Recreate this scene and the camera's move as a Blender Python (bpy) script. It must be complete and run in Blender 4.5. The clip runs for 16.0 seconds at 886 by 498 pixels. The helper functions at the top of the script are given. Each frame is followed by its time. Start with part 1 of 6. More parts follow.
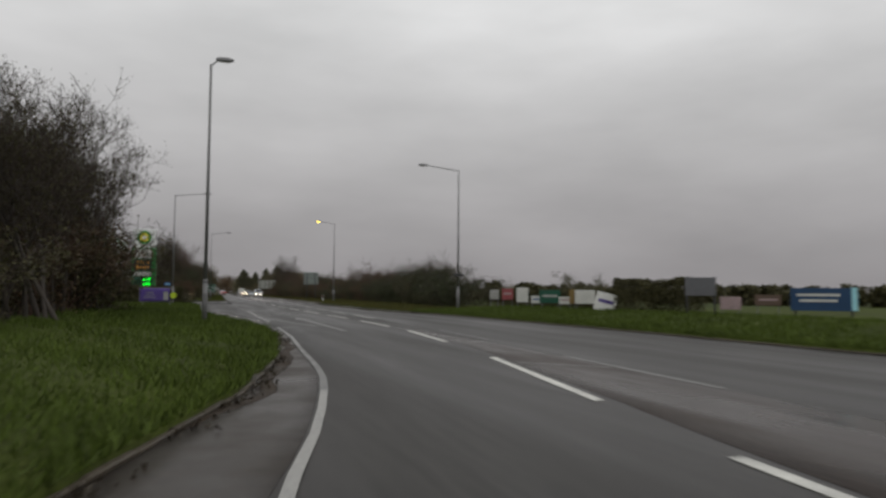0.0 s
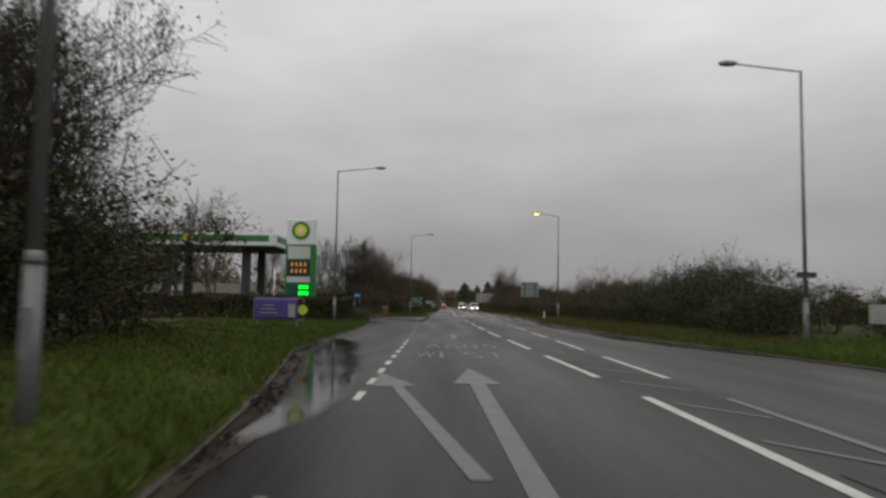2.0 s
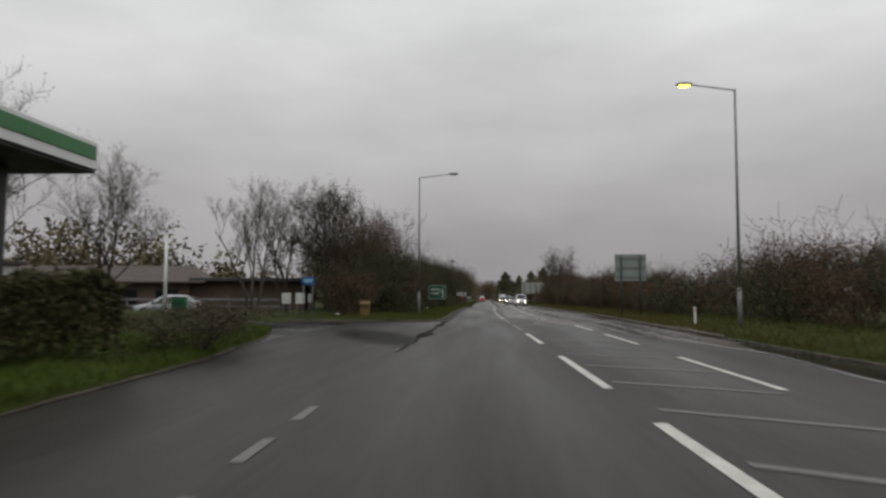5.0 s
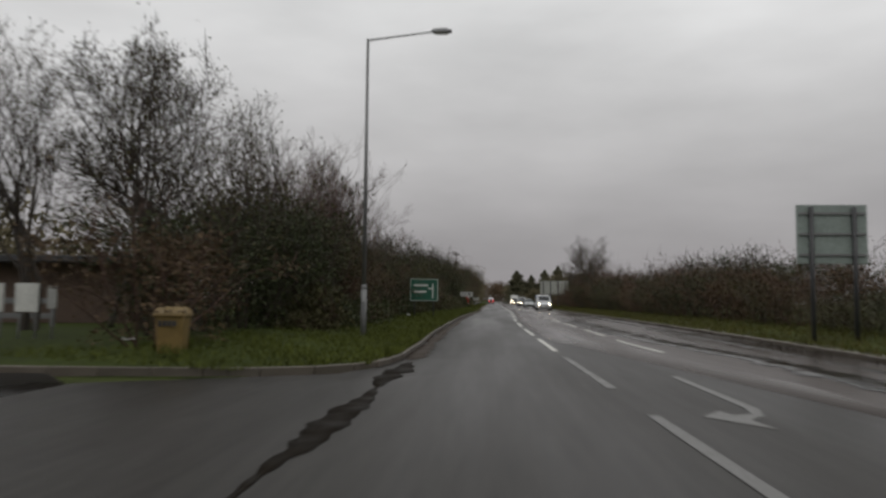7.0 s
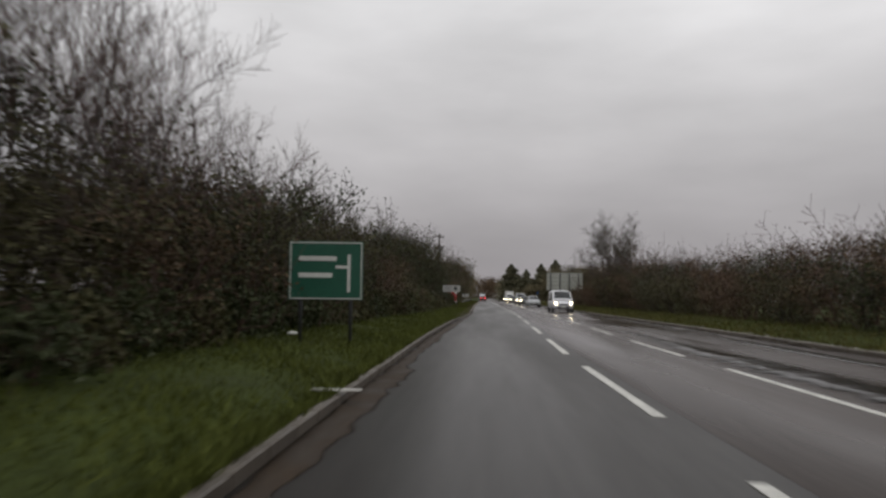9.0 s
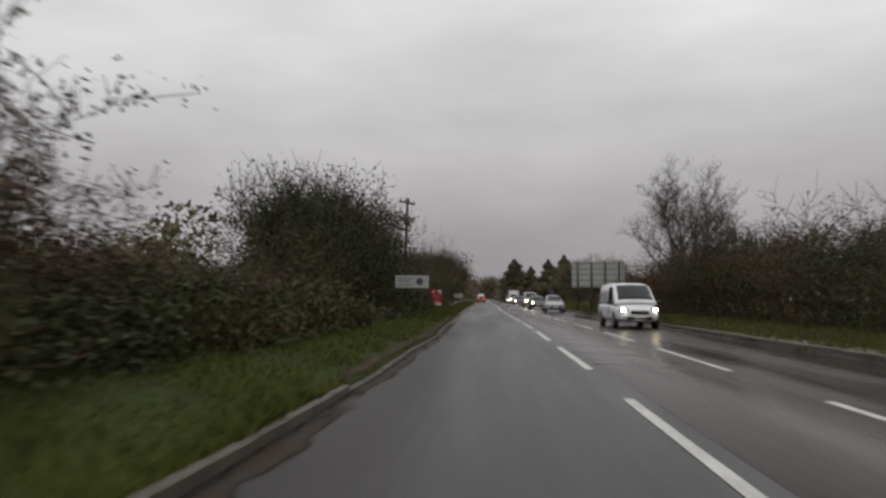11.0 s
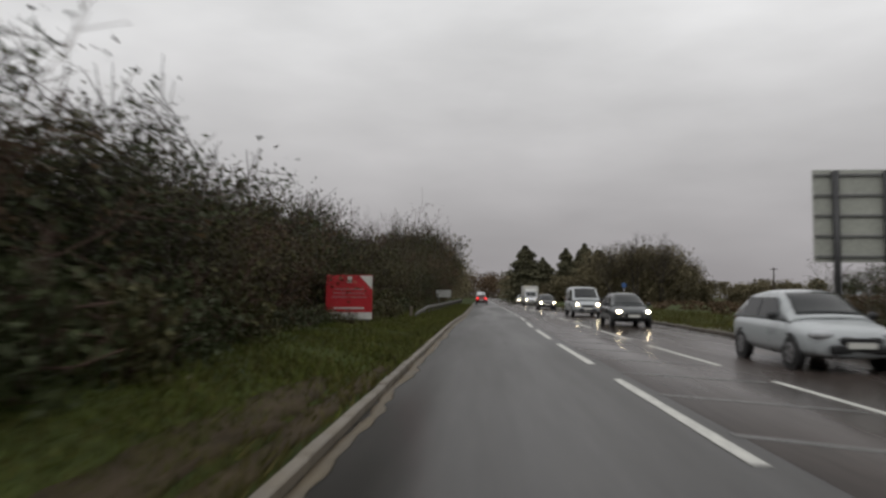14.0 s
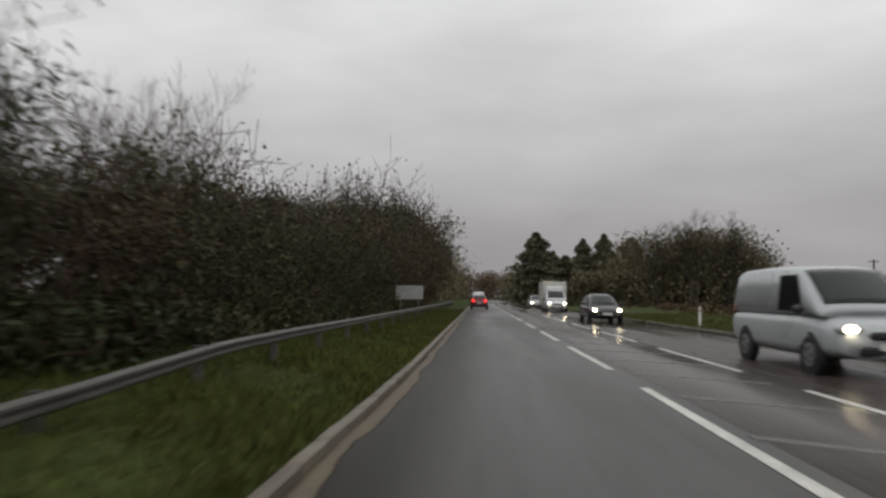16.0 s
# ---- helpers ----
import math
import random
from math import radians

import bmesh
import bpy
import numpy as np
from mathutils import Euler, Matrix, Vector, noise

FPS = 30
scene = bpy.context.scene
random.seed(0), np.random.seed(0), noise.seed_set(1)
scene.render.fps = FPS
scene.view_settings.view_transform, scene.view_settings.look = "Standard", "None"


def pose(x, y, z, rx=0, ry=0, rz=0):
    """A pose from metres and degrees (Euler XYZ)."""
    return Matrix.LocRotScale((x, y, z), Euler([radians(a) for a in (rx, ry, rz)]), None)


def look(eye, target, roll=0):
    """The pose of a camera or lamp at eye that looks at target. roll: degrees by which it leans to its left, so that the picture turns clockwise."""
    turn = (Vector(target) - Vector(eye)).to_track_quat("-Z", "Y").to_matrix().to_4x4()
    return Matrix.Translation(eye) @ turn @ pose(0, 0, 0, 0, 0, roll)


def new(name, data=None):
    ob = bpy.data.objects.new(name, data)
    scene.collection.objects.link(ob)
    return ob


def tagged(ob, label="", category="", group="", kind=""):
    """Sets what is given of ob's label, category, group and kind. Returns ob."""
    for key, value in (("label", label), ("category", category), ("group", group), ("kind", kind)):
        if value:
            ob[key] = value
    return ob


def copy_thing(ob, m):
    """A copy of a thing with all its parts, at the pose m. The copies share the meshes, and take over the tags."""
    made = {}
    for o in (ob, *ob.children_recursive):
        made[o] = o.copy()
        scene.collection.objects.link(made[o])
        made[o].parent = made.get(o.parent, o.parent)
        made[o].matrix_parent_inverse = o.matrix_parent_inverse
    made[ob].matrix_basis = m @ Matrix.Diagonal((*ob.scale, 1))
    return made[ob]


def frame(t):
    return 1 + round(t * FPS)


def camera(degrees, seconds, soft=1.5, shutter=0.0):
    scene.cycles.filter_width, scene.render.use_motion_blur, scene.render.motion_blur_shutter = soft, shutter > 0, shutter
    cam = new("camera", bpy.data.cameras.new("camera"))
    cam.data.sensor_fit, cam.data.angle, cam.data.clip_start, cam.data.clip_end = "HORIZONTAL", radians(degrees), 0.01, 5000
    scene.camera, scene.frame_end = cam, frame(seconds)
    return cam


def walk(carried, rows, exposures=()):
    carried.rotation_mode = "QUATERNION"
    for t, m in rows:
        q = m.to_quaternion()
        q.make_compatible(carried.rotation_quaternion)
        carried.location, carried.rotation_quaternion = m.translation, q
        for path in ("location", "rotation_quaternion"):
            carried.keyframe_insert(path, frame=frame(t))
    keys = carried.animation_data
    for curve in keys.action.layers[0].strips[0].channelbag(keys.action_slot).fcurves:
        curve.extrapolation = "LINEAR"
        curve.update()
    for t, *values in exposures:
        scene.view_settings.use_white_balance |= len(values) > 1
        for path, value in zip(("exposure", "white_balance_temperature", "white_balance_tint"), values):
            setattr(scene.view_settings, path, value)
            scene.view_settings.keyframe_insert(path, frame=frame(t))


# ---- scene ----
cam = camera(62.3, 16.0, soft=2.7, shutter=0.35)
PATH = [
    (0, (-3.328, -0.889, 1.303), (-2.734, 1.017, 1.424), 0.4),
    (0.5, (-1.882, 4.39, 1.298), (-1.479, 6.345, 1.415), 0.5),
    (1, (-0.832, 9.968, 1.288), (-0.599, 11.95, 1.419), 0.5),
    (1.5, (-0.187, 15.861, 1.295), (-0.096, 17.855, 1.424), 1.1),
    (2, (0.195, 21.931, 1.321), (0.192, 23.925, 1.475), 0.9),
    (2.5, (0.386, 28.118, 1.319), (0.34, 30.113, 1.452), 0.2),
    (3, (0.516, 34.362, 1.317), (0.453, 36.357, 1.451), 0.7),
    (3.5, (0.6, 40.73, 1.322), (0.528, 42.725, 1.456), 0.4),
    (6, (0.457, 75.065, 1.323), (0.334, 77.057, 1.457), 0.5),
    (6.5, (0.343, 81.964, 1.356), (0.215, 83.955, 1.491), 0.6),
    (7, (0.198, 89.026, 1.334), (0.069, 91.017, 1.471), 0.5),
    (7.5, (0.08, 96.141, 1.286), (-0.044, 98.132, 1.418), 0.5),
    (8, (-0.082, 103.305, 1.299), (-0.201, 105.297, 1.431), 0.6),
    (8.5, (-0.202, 110.461, 1.311), (-0.311, 112.454, 1.439), 0.6),
    (9, (-0.245, 117.527, 1.335), (-0.347, 119.521, 1.463), 0.7),
    (11.5, (0.54, 159.426, 1.311), (0.437, 161.419, 1.443), 0.3),
    (12, (0.585, 167.848, 1.312), (0.48, 169.841, 1.446), 0.7),
    (12.5, (0.52, 176.314, 1.311), (0.411, 178.306, 1.442), 0.7),
    (13, (0.428, 184.832, 1.311), (0.321, 186.825, 1.441), 0.5),
    (13.5, (0.332, 193.362, 1.314), (0.227, 195.355, 1.443), 0.2),
    (14, (0.229, 201.98, 1.328), (0.129, 203.973, 1.454), 0.5),
    (14.5, (0.143, 210.713, 1.305), (0.047, 212.707, 1.435), 0.7),
    (15, (0.122, 219.477, 1.292), (0.027, 221.471, 1.416), 1.1),
    (15.5, (0.162, 228.211, 1.328), (0.07, 230.204, 1.459), 0.5),
    (16, (0.362, 236.961, 1.298), (0.267, 238.954, 1.427), 0.6),
]
walk(cam, [(t, look(eye, target, roll)) for t, eye, target, roll in PATH],
     exposures=[(0.0, -0.15, 6500, 9), (3.5, -0.12, 6500, 9), (6.0, -0.08, 6500, 9), (7.0, -0.13, 6500, 9), (8.1, -0.1, 6500, 13), (8.8, -0.06, 6500, 11), (12.5, -0.05, 6500, 11), (13.6, -0.03, 6500, 10), (16.0, -0.05, 6500, 9)])

# ---- sky and light: a wet, overcast late-autumn afternoon ----
world = bpy.data.worlds.new("overcast_sky")
scene.world = world
world.use_nodes = True
wn, wl = world.node_tree.nodes, world.node_tree.links
wn.clear()
w_out = wn.new("ShaderNodeOutputWorld")
w_co = wn.new("ShaderNodeTexCoord")
w_sep = wn.new("ShaderNodeSeparateXYZ")
wl.new(w_co.outputs["Generated"], w_sep.inputs[0])
w_ramp = wn.new("ShaderNodeValToRGB")
w_ramp.color_ramp.elements[0].color = (0.315, 0.298, 0.306, 1)
w_ramp.color_ramp.elements[1].color = (0.98, 0.98, 0.98, 1)
for at, col in ((0.1, (0.42, 0.405, 0.412)), (0.2, (0.55, 0.54, 0.545)), (0.3, (0.69, 0.685, 0.69)), (0.39, (0.82, 0.82, 0.825)), (0.75, (0.96, 0.96, 0.96))):
    w_ramp.color_ramp.elements.new(at).color = (*col, 1)
wl.new(w_sep.outputs["Z"], w_ramp.inputs[0])
w_map = wn.new("ShaderNodeMapping")
w_map.inputs["Scale"].default_value = (1.6, 1.6, 5.0)
wl.new(w_co.outputs["Generated"], w_map.inputs[0])
w_noise = wn.new("ShaderNodeTexNoise")
w_noise.inputs["Scale"].default_value, w_noise.inputs["Detail"].default_value = 1.7, 5.0
wl.new(w_map.outputs[0], w_noise.inputs["Vector"])
w_cl = wn.new("ShaderNodeMapRange")
w_cl.inputs["From Min"].default_value, w_cl.inputs["From Max"].default_value = 0.3, 0.7
w_cl.inputs["To Min"].default_value, w_cl.inputs["To Max"].default_value = 0.86, 1.12
wl.new(w_noise.outputs["Fac"], w_cl.inputs["Value"])
w_mul = wn.new("ShaderNodeVectorMath")
w_mul.operation = "SCALE"
wl.new(w_ramp.outputs["Color"], w_mul.inputs[0])
wl.new(w_cl.outputs["Result"], w_mul.inputs["Scale"])
w_bg = wn.new("ShaderNodeBackground")
w_bg.inputs["Strength"].default_value = 0.97
wl.new(w_mul.outputs[0], w_bg.inputs["Color"])
w_sky = wn.new("ShaderNodeTexSky")
w_sky.sky_type, w_sky.sun_disc = "NISHITA", False
w_sky.sun_elevation, w_sky.sun_rotation, w_sky.dust_density = radians(38), radians(150), 6.0
w_hsv = wn.new("ShaderNodeHueSaturation")
w_hsv.inputs["Saturation"].default_value = 0.12
wl.new(w_sky.outputs[0], w_hsv.inputs["Color"])
w_bg2 = wn.new("ShaderNodeBackground")
w_bg2.inputs["Strength"].default_value = 0.004
wl.new(w_hsv.outputs[0], w_bg2.inputs["Color"])
w_add = wn.new("ShaderNodeAddShader")
wl.new(w_bg.outputs[0], w_add.inputs[0])
wl.new(w_bg2.outputs[0], w_add.inputs[1])
wl.new(w_add.outputs[0], w_out.inputs["Surface"])

sun = new("sun", bpy.data.lights.new("sun", "SUN"))
sun.data.energy, sun.data.angle, sun.data.color = 0.45, radians(40), (1.0, 0.98, 0.95)
sun.matrix_world = look((0, 0, 60), (20, 34, 10))


# ---- materials ----
def mat(name, color, rough=0.6, metal=0.0, var=0.25, scale=1.5, fine=40.0, bump=0.0, bump_scale=60.0, emit=0.0, island=0.0, rand=0.0, stretch=(1, 1, 1), rough_var=0.1, gloss=0.5):
    """A painted, stained or grown surface: coarse stains and fine grain on one base colour."""
    m = bpy.data.materials.new(name)
    m.use_nodes = True
    n, l = m.node_tree.nodes, m.node_tree.links
    p = n["Principled BSDF"]
    p.inputs["Metallic"].default_value = metal
    p.inputs["Specular IOR Level"].default_value = gloss
    co = n.new("ShaderNodeTexCoord")
    mp = n.new("ShaderNodeMapping")
    mp.inputs["Scale"].default_value = stretch
    l.new(co.outputs["Object"], mp.inputs[0])
    big, small = n.new("ShaderNodeTexNoise"), n.new("ShaderNodeTexNoise")
    big.inputs["Scale"].default_value, big.inputs["Detail"].default_value = scale, 4
    small.inputs["Scale"].default_value, small.inputs["Detail"].default_value = fine, 2
    for t in (big, small):
        l.new(mp.outputs[0], t.inputs["Vector"])
    add = n.new("ShaderNodeMath")
    add.operation = "ADD"
    l.new(big.outputs["Fac"], add.inputs[0])
    l.new(small.outputs["Fac"], add.inputs[1])
    last = add.outputs[0]
    for use, node, out in ((island, "ShaderNodeNewGeometry", "Random Per Island"), (rand, "ShaderNodeObjectInfo", "Random")):
        if use:
            g, k = n.new(node), n.new("ShaderNodeMath")
            k.operation = "MULTIPLY_ADD"
            k.inputs[1].default_value = use
            l.new(g.outputs[out], k.inputs[0])
            l.new(last, k.inputs[2])
            last = k.outputs[0]
    mr = n.new("ShaderNodeMapRange")
    top = 1.4 + island + rand
    mr.inputs["From Min"].default_value, mr.inputs["From Max"].default_value = 0.6, top
    mr.inputs["To Min"].default_value, mr.inputs["To Max"].default_value = 1 - var, 1 + var
    l.new(last, mr.inputs["Value"])
    sc = n.new("ShaderNodeVectorMath")
    sc.operation = "SCALE"
    sc.inputs[0].default_value = color
    l.new(mr.outputs[0], sc.inputs["Scale"])
    l.new(sc.outputs[0], p.inputs["Base Color"])
    rr = n.new("ShaderNodeMapRange")
    rr.inputs["From Min"].default_value, rr.inputs["From Max"].default_value = 0.35, 0.65
    rr.inputs["To Min"].default_value, rr.inputs["To Max"].default_value = max(0.02, rough - rough_var), min(1, rough + rough_var)
    l.new(big.outputs["Fac"], rr.inputs["Value"])
    l.new(rr.outputs[0], p.inputs["Roughness"])
    if bump:
        b, t = n.new("ShaderNodeBump"), n.new("ShaderNodeTexNoise")
        t.inputs["Scale"].default_value, t.inputs["Detail"].default_value = bump_scale, 3
        l.new(co.outputs["Object"], t.inputs["Vector"])
        b.inputs["Strength"].default_value, b.inputs["Distance"].default_value = bump, 0.01
        l.new(t.outputs["Fac"], b.inputs["Height"])
        l.new(b.outputs[0], p.inputs["Normal"])
    if emit:
        p.inputs["Emission Color"].default_value = (*color, 1)
        p.inputs["Emission Strength"].default_value = emit
    return m


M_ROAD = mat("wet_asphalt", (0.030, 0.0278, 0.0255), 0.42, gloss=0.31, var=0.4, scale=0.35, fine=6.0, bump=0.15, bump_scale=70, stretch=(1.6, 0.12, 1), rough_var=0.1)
# specular level rises along y, from 0.10 at 90 m to 0.44 at 180 m
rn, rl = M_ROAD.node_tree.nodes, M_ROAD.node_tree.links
r_co, r_sep, r_spec = rn.new("ShaderNodeTexCoord"), rn.new("ShaderNodeSeparateXYZ"), rn.new("ShaderNodeMapRange")
r_spec.inputs["From Min"].default_value, r_spec.inputs["From Max"].default_value = 90.0, 180.0
r_spec.inputs["To Min"].default_value, r_spec.inputs["To Max"].default_value = 0.10, 0.44
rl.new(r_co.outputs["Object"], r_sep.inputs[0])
rl.new(r_sep.outputs["Y"], r_spec.inputs["Value"])
rl.new(r_spec.outputs[0], rn["Principled BSDF"].inputs["Specular IOR Level"])
M_SHOULDER = mat("worn_brown_wet_asphalt", (0.036, 0.028, 0.024), 0.34, gloss=0.14, var=0.5, scale=0.5, fine=8.0, bump=0.35, bump_scale=60, stretch=(1.4, 0.25, 1), rough_var=0.18)
M_ROAD_PINK = mat("brownish_wet_asphalt", (0.050, 0.040, 0.0355), 0.24, gloss=0.14, var=0.35, scale=0.35, fine=6.0, bump=0.06, bump_scale=70, stretch=(1.6, 0.12, 1), rough_var=0.15)
M_YARD = mat("wet_forecourt_asphalt", (0.020, 0.0185, 0.017), 0.25, gloss=0.10, var=0.35, scale=0.3, fine=9.0, bump=0.12, bump_scale=60, rough_var=0.17)
# near-black, almost no specular: the bush's reflection is painted into the colour
M_POOL_REFLECTION = mat("pool_with_painted_reflection", (0.009, 0.008, 0.007), 0.45, gloss=0.03, var=0.3, scale=0.8, fine=6.0, rough_var=0.06)
# the pool thins out to nothing along its rim
pn, pl = M_POOL_REFLECTION.node_tree.nodes, M_POOL_REFLECTION.node_tree.links
p_co, p_map, p_len, p_edge, p_noise, p_sum = pn.new("ShaderNodeTexCoord"), pn.new("ShaderNodeMapping"), pn.new("ShaderNodeVectorMath"), pn.new("ShaderNodeMapRange"), pn.new("ShaderNodeTexNoise"), pn.new("ShaderNodeMath")
p_map.vector_type = "TEXTURE"
p_map.inputs["Location"].default_value, p_map.inputs["Rotation"].default_value, p_map.inputs["Scale"].default_value = (-2.9, 86.2, 0), (0, 0, radians(19)), (1.6, 7.0, 50)
p_len.operation = "LENGTH"
p_noise.inputs["Scale"].default_value, p_noise.inputs["Detail"].default_value = 1.1, 4
p_sum.operation = "MULTIPLY_ADD"
p_sum.inputs[1].default_value = 0.5
p_edge.inputs["From Min"].default_value, p_edge.inputs["From Max"].default_value = 1.22, 0.7
p_edge.inputs["To Min"].default_value, p_edge.inputs["To Max"].default_value = 0.0, 0.62
pl.new(p_co.outputs["Object"], p_map.inputs[0])
pl.new(p_map.outputs[0], p_len.inputs[0])
pl.new(p_co.outputs["Object"], p_noise.inputs["Vector"])
pl.new(p_noise.outputs["Fac"], p_sum.inputs[0])
pl.new(p_len.outputs["Value"], p_sum.inputs[2])
pl.new(p_sum.outputs[0], p_edge.inputs["Value"])
pl.new(p_edge.outputs[0], pn["Principled BSDF"].inputs["Alpha"])
M_FILM = mat("rain_film", (0.020, 0.019, 0.018), 0.11, gloss=0.24, var=0.3, scale=0.4, fine=6.0, stretch=(1.2, 0.3, 1), rough_var=0.05)
M_TAR = mat("soaked_tar_joint", (0.010, 0.0075, 0.005), 0.7, gloss=0.05, var=0.4, scale=2.0, fine=15.0, rough_var=0.2, bump=0.5, bump_scale=30)
M_PATH = mat("worn_footway", (0.17, 0.155, 0.13), 0.45, var=0.35, scale=0.8, fine=12, bump=0.3)
M_KERB_MUD = mat("muddy_concrete_kerb", (0.055, 0.045, 0.032), 0.6, gloss=0.25, var=0.5, scale=1.1, fine=20, bump=0.4, rand=0.7)
M_TAIL_OFF = mat("tail_lamp_glass", (0.20, 0.012, 0.012), 0.25, var=0.1)
M_MUD = mat("wet_mud", (0.040, 0.032, 0.022), 0.5, gloss=0.25, var=0.45, scale=1.2, fine=14, bump=0.6, bump_scale=25)
# standing water; dark base colour stands in for the hedge mirrored in it
M_SOAK_REFLECTION = mat("soaked_asphalt_painted_reflection", (0.014, 0.012, 0.0105), 0.17, gloss=0.13, var=0.4, scale=0.8, fine=9, rough_var=0.06)


def thin_rim(m, wide, ragged_by, scale=1.6, ends=14.0):
    """Lets a sheet of water or mud thin out unevenly along its rim."""
    n, l = m.node_tree.nodes, m.node_tree.links
    co, sep, mp, tex = n.new("ShaderNodeTexCoord"), n.new("ShaderNodeSeparateXYZ"), n.new("ShaderNodeMapping"), n.new("ShaderNodeTexNoise")
    l.new(co.outputs["UV"], sep.inputs[0])
    mp.inputs["Scale"].default_value = (1.0, 0.35, 1.0)
    l.new(co.outputs["Object"], mp.inputs[0])
    l.new(mp.outputs[0], tex.inputs["Vector"])
    tex.inputs["Scale"].default_value, tex.inputs["Detail"].default_value = scale, 5

    def maths(kind, a, b):
        k = n.new("ShaderNodeMath")
        k.operation = kind
        for i, x in enumerate((a, b)):
            if isinstance(x, (int, float)):
                k.inputs[i].default_value = x
            else:
                l.new(x, k.inputs[i])
        return k.outputs[0]

    u, v = sep.outputs["X"], sep.outputs["Y"]
    side = maths("MULTIPLY", maths("MINIMUM", u, maths("SUBTRACT", 1.0, u)), 2.0)
    end = maths("MULTIPLY", maths("MINIMUM", v, maths("SUBTRACT", 1.0, v)), ends)
    e = maths("ADD", maths("MINIMUM", side, end), maths("MULTIPLY", maths("SUBTRACT", tex.outputs["Fac"], 0.5), ragged_by))
    fade = n.new("ShaderNodeMapRange")
    fade.interpolation_type = "SMOOTHSTEP"
    fade.inputs["From Min"].default_value, fade.inputs["From Max"].default_value = 0.06, 0.06 + wide
    l.new(e, fade.inputs["Value"])
    l.new(fade.outputs["Result"], n["Principled BSDF"].inputs["Alpha"])


M_SHALLOW = mat("shallow_rain_water", (0.022, 0.020, 0.018), 0.08, gloss=0.12, var=0.3, scale=0.5, fine=5.0, rough_var=0.04)
M_SILT = mat("tan_road_silt", (0.105, 0.086, 0.060), 0.6, gloss=0.15, var=0.45, scale=1.0, fine=14, bump=0.3, bump_scale=30)
M_EDGE_MUD = mat("muddy_wet_road_edge", (0.032, 0.026, 0.021), 0.42, gloss=0.15, var=0.5, scale=0.7, fine=9, bump=0.4, bump_scale=40, rough_var=0.15)
M_GUTTER = mat("brown_gutter_mud", (0.034, 0.0245, 0.017), 0.65, gloss=0.08, var=0.5, scale=1.2, fine=14, bump=0.6, bump_scale=25)
M_SOIL = mat("bare_brown_soil", (0.052, 0.040, 0.026), 0.85, gloss=0.05, var=0.5, scale=1.2, fine=14, bump=0.6, bump_scale=25)
for m, wide, by in ((M_SOAK_REFLECTION, 0.5, 0.9), (M_FILM, 0.4, 0.5), (M_GUTTER, 0.35, 0.7), (M_SILT, 0.4, 0.8), (M_SHALLOW, 0.75, 0.8)):
    thin_rim(m, wide, by)
M_PAINT = mat("worn_road_paint", (0.46, 0.455, 0.42), 0.5, var=0.42, scale=1.6, fine=14, bump=0.2, bump_scale=90)
M_PAINT_OLD = mat("faded_road_paint", (0.100, 0.098, 0.093), 0.42, var=0.6, scale=1.3, fine=22, bump=0.2, bump_scale=90)
M_PAINT_MID = mat("worn_lettering_paint", (0.165, 0.162, 0.155), 0.42, var=0.6, scale=1.9, fine=24, bump=0.2, bump_scale=90)
M_PAINT_EDGE = mat("dirty_edge_line_paint", (0.25, 0.245, 0.23), 0.45, var=0.45, scale=0.8, fine=22, bump=0.2, bump_scale=90)
M_KERB = mat("concrete_kerb", (0.080, 0.067, 0.052), 0.55, var=0.35, scale=1.1, fine=30, bump=0.3, rand=0.7)
M_KERB_PALE = mat("pale_washed_concrete_kerb", (0.130, 0.110, 0.083), 0.55, var=0.35, scale=1.1, fine=30, bump=0.3, rand=0.7)
M_GROUND = mat("rough_field", (0.038, 0.047, 0.0125), 0.9, gloss=0.1, var=0.5, scale=0.05, fine=1.3)
M_VERGE = mat("verge_turf", (0.044, 0.056, 0.011), 0.95, gloss=0.1, var=0.6, scale=0.45, fine=9, bump=0.9, bump_scale=18)
M_GRASS = mat("grass_blades", (0.060, 0.086, 0.014), 0.75, gloss=0.15, var=0.6, scale=0.3, fine=2.0, island=0.9)
M_GRASS_DULL = mat("dull_autumn_grass_blades", (0.065, 0.076, 0.016), 0.8, gloss=0.12, var=0.65, scale=0.3, fine=2.0, island=1.1)
M_VERGE_DULL = mat("dull_autumn_turf", (0.036, 0.047, 0.012), 0.95, gloss=0.1, var=0.6, scale=0.35, fine=9, bump=0.9, bump_scale=18)
M_GRASS_BROWN = mat("withered_grass_blades", (0.072, 0.064, 0.022), 0.85, gloss=0.1, var=0.6, scale=0.3, fine=2.0, island=1.1)
M_BARK = mat("wet_bark", (0.050, 0.040, 0.032), 0.8, var=0.4, scale=3.0, fine=30, bump=0.5, bump_scale=30)
M_TWIG = mat("dark_twigs", (0.054, 0.042, 0.035), 0.85, gloss=0.15, var=0.4, scale=1.0, fine=12, island=0.6)
M_TWIG_RED = mat("reddish_twigs", (0.084, 0.053, 0.043), 0.85, gloss=0.15, var=0.4, scale=1.0, fine=12, island=0.6)
M_LEAF = mat("dark_olive_leaves", (0.060, 0.056, 0.025), 0.7, gloss=0.15, var=0.6, scale=0.5, fine=4, island=1.0)
M_LEAF_BROWN = mat("brown_autumn_leaves", (0.086, 0.058, 0.034), 0.75, gloss=0.15, var=0.6, scale=0.5, fine=4, island=1.0)
M_LEAF_GREEN = mat("evergreen_leaves", (0.038, 0.046, 0.018), 0.65, gloss=0.2, var=0.55, scale=0.5, fine=4, island=1.0)
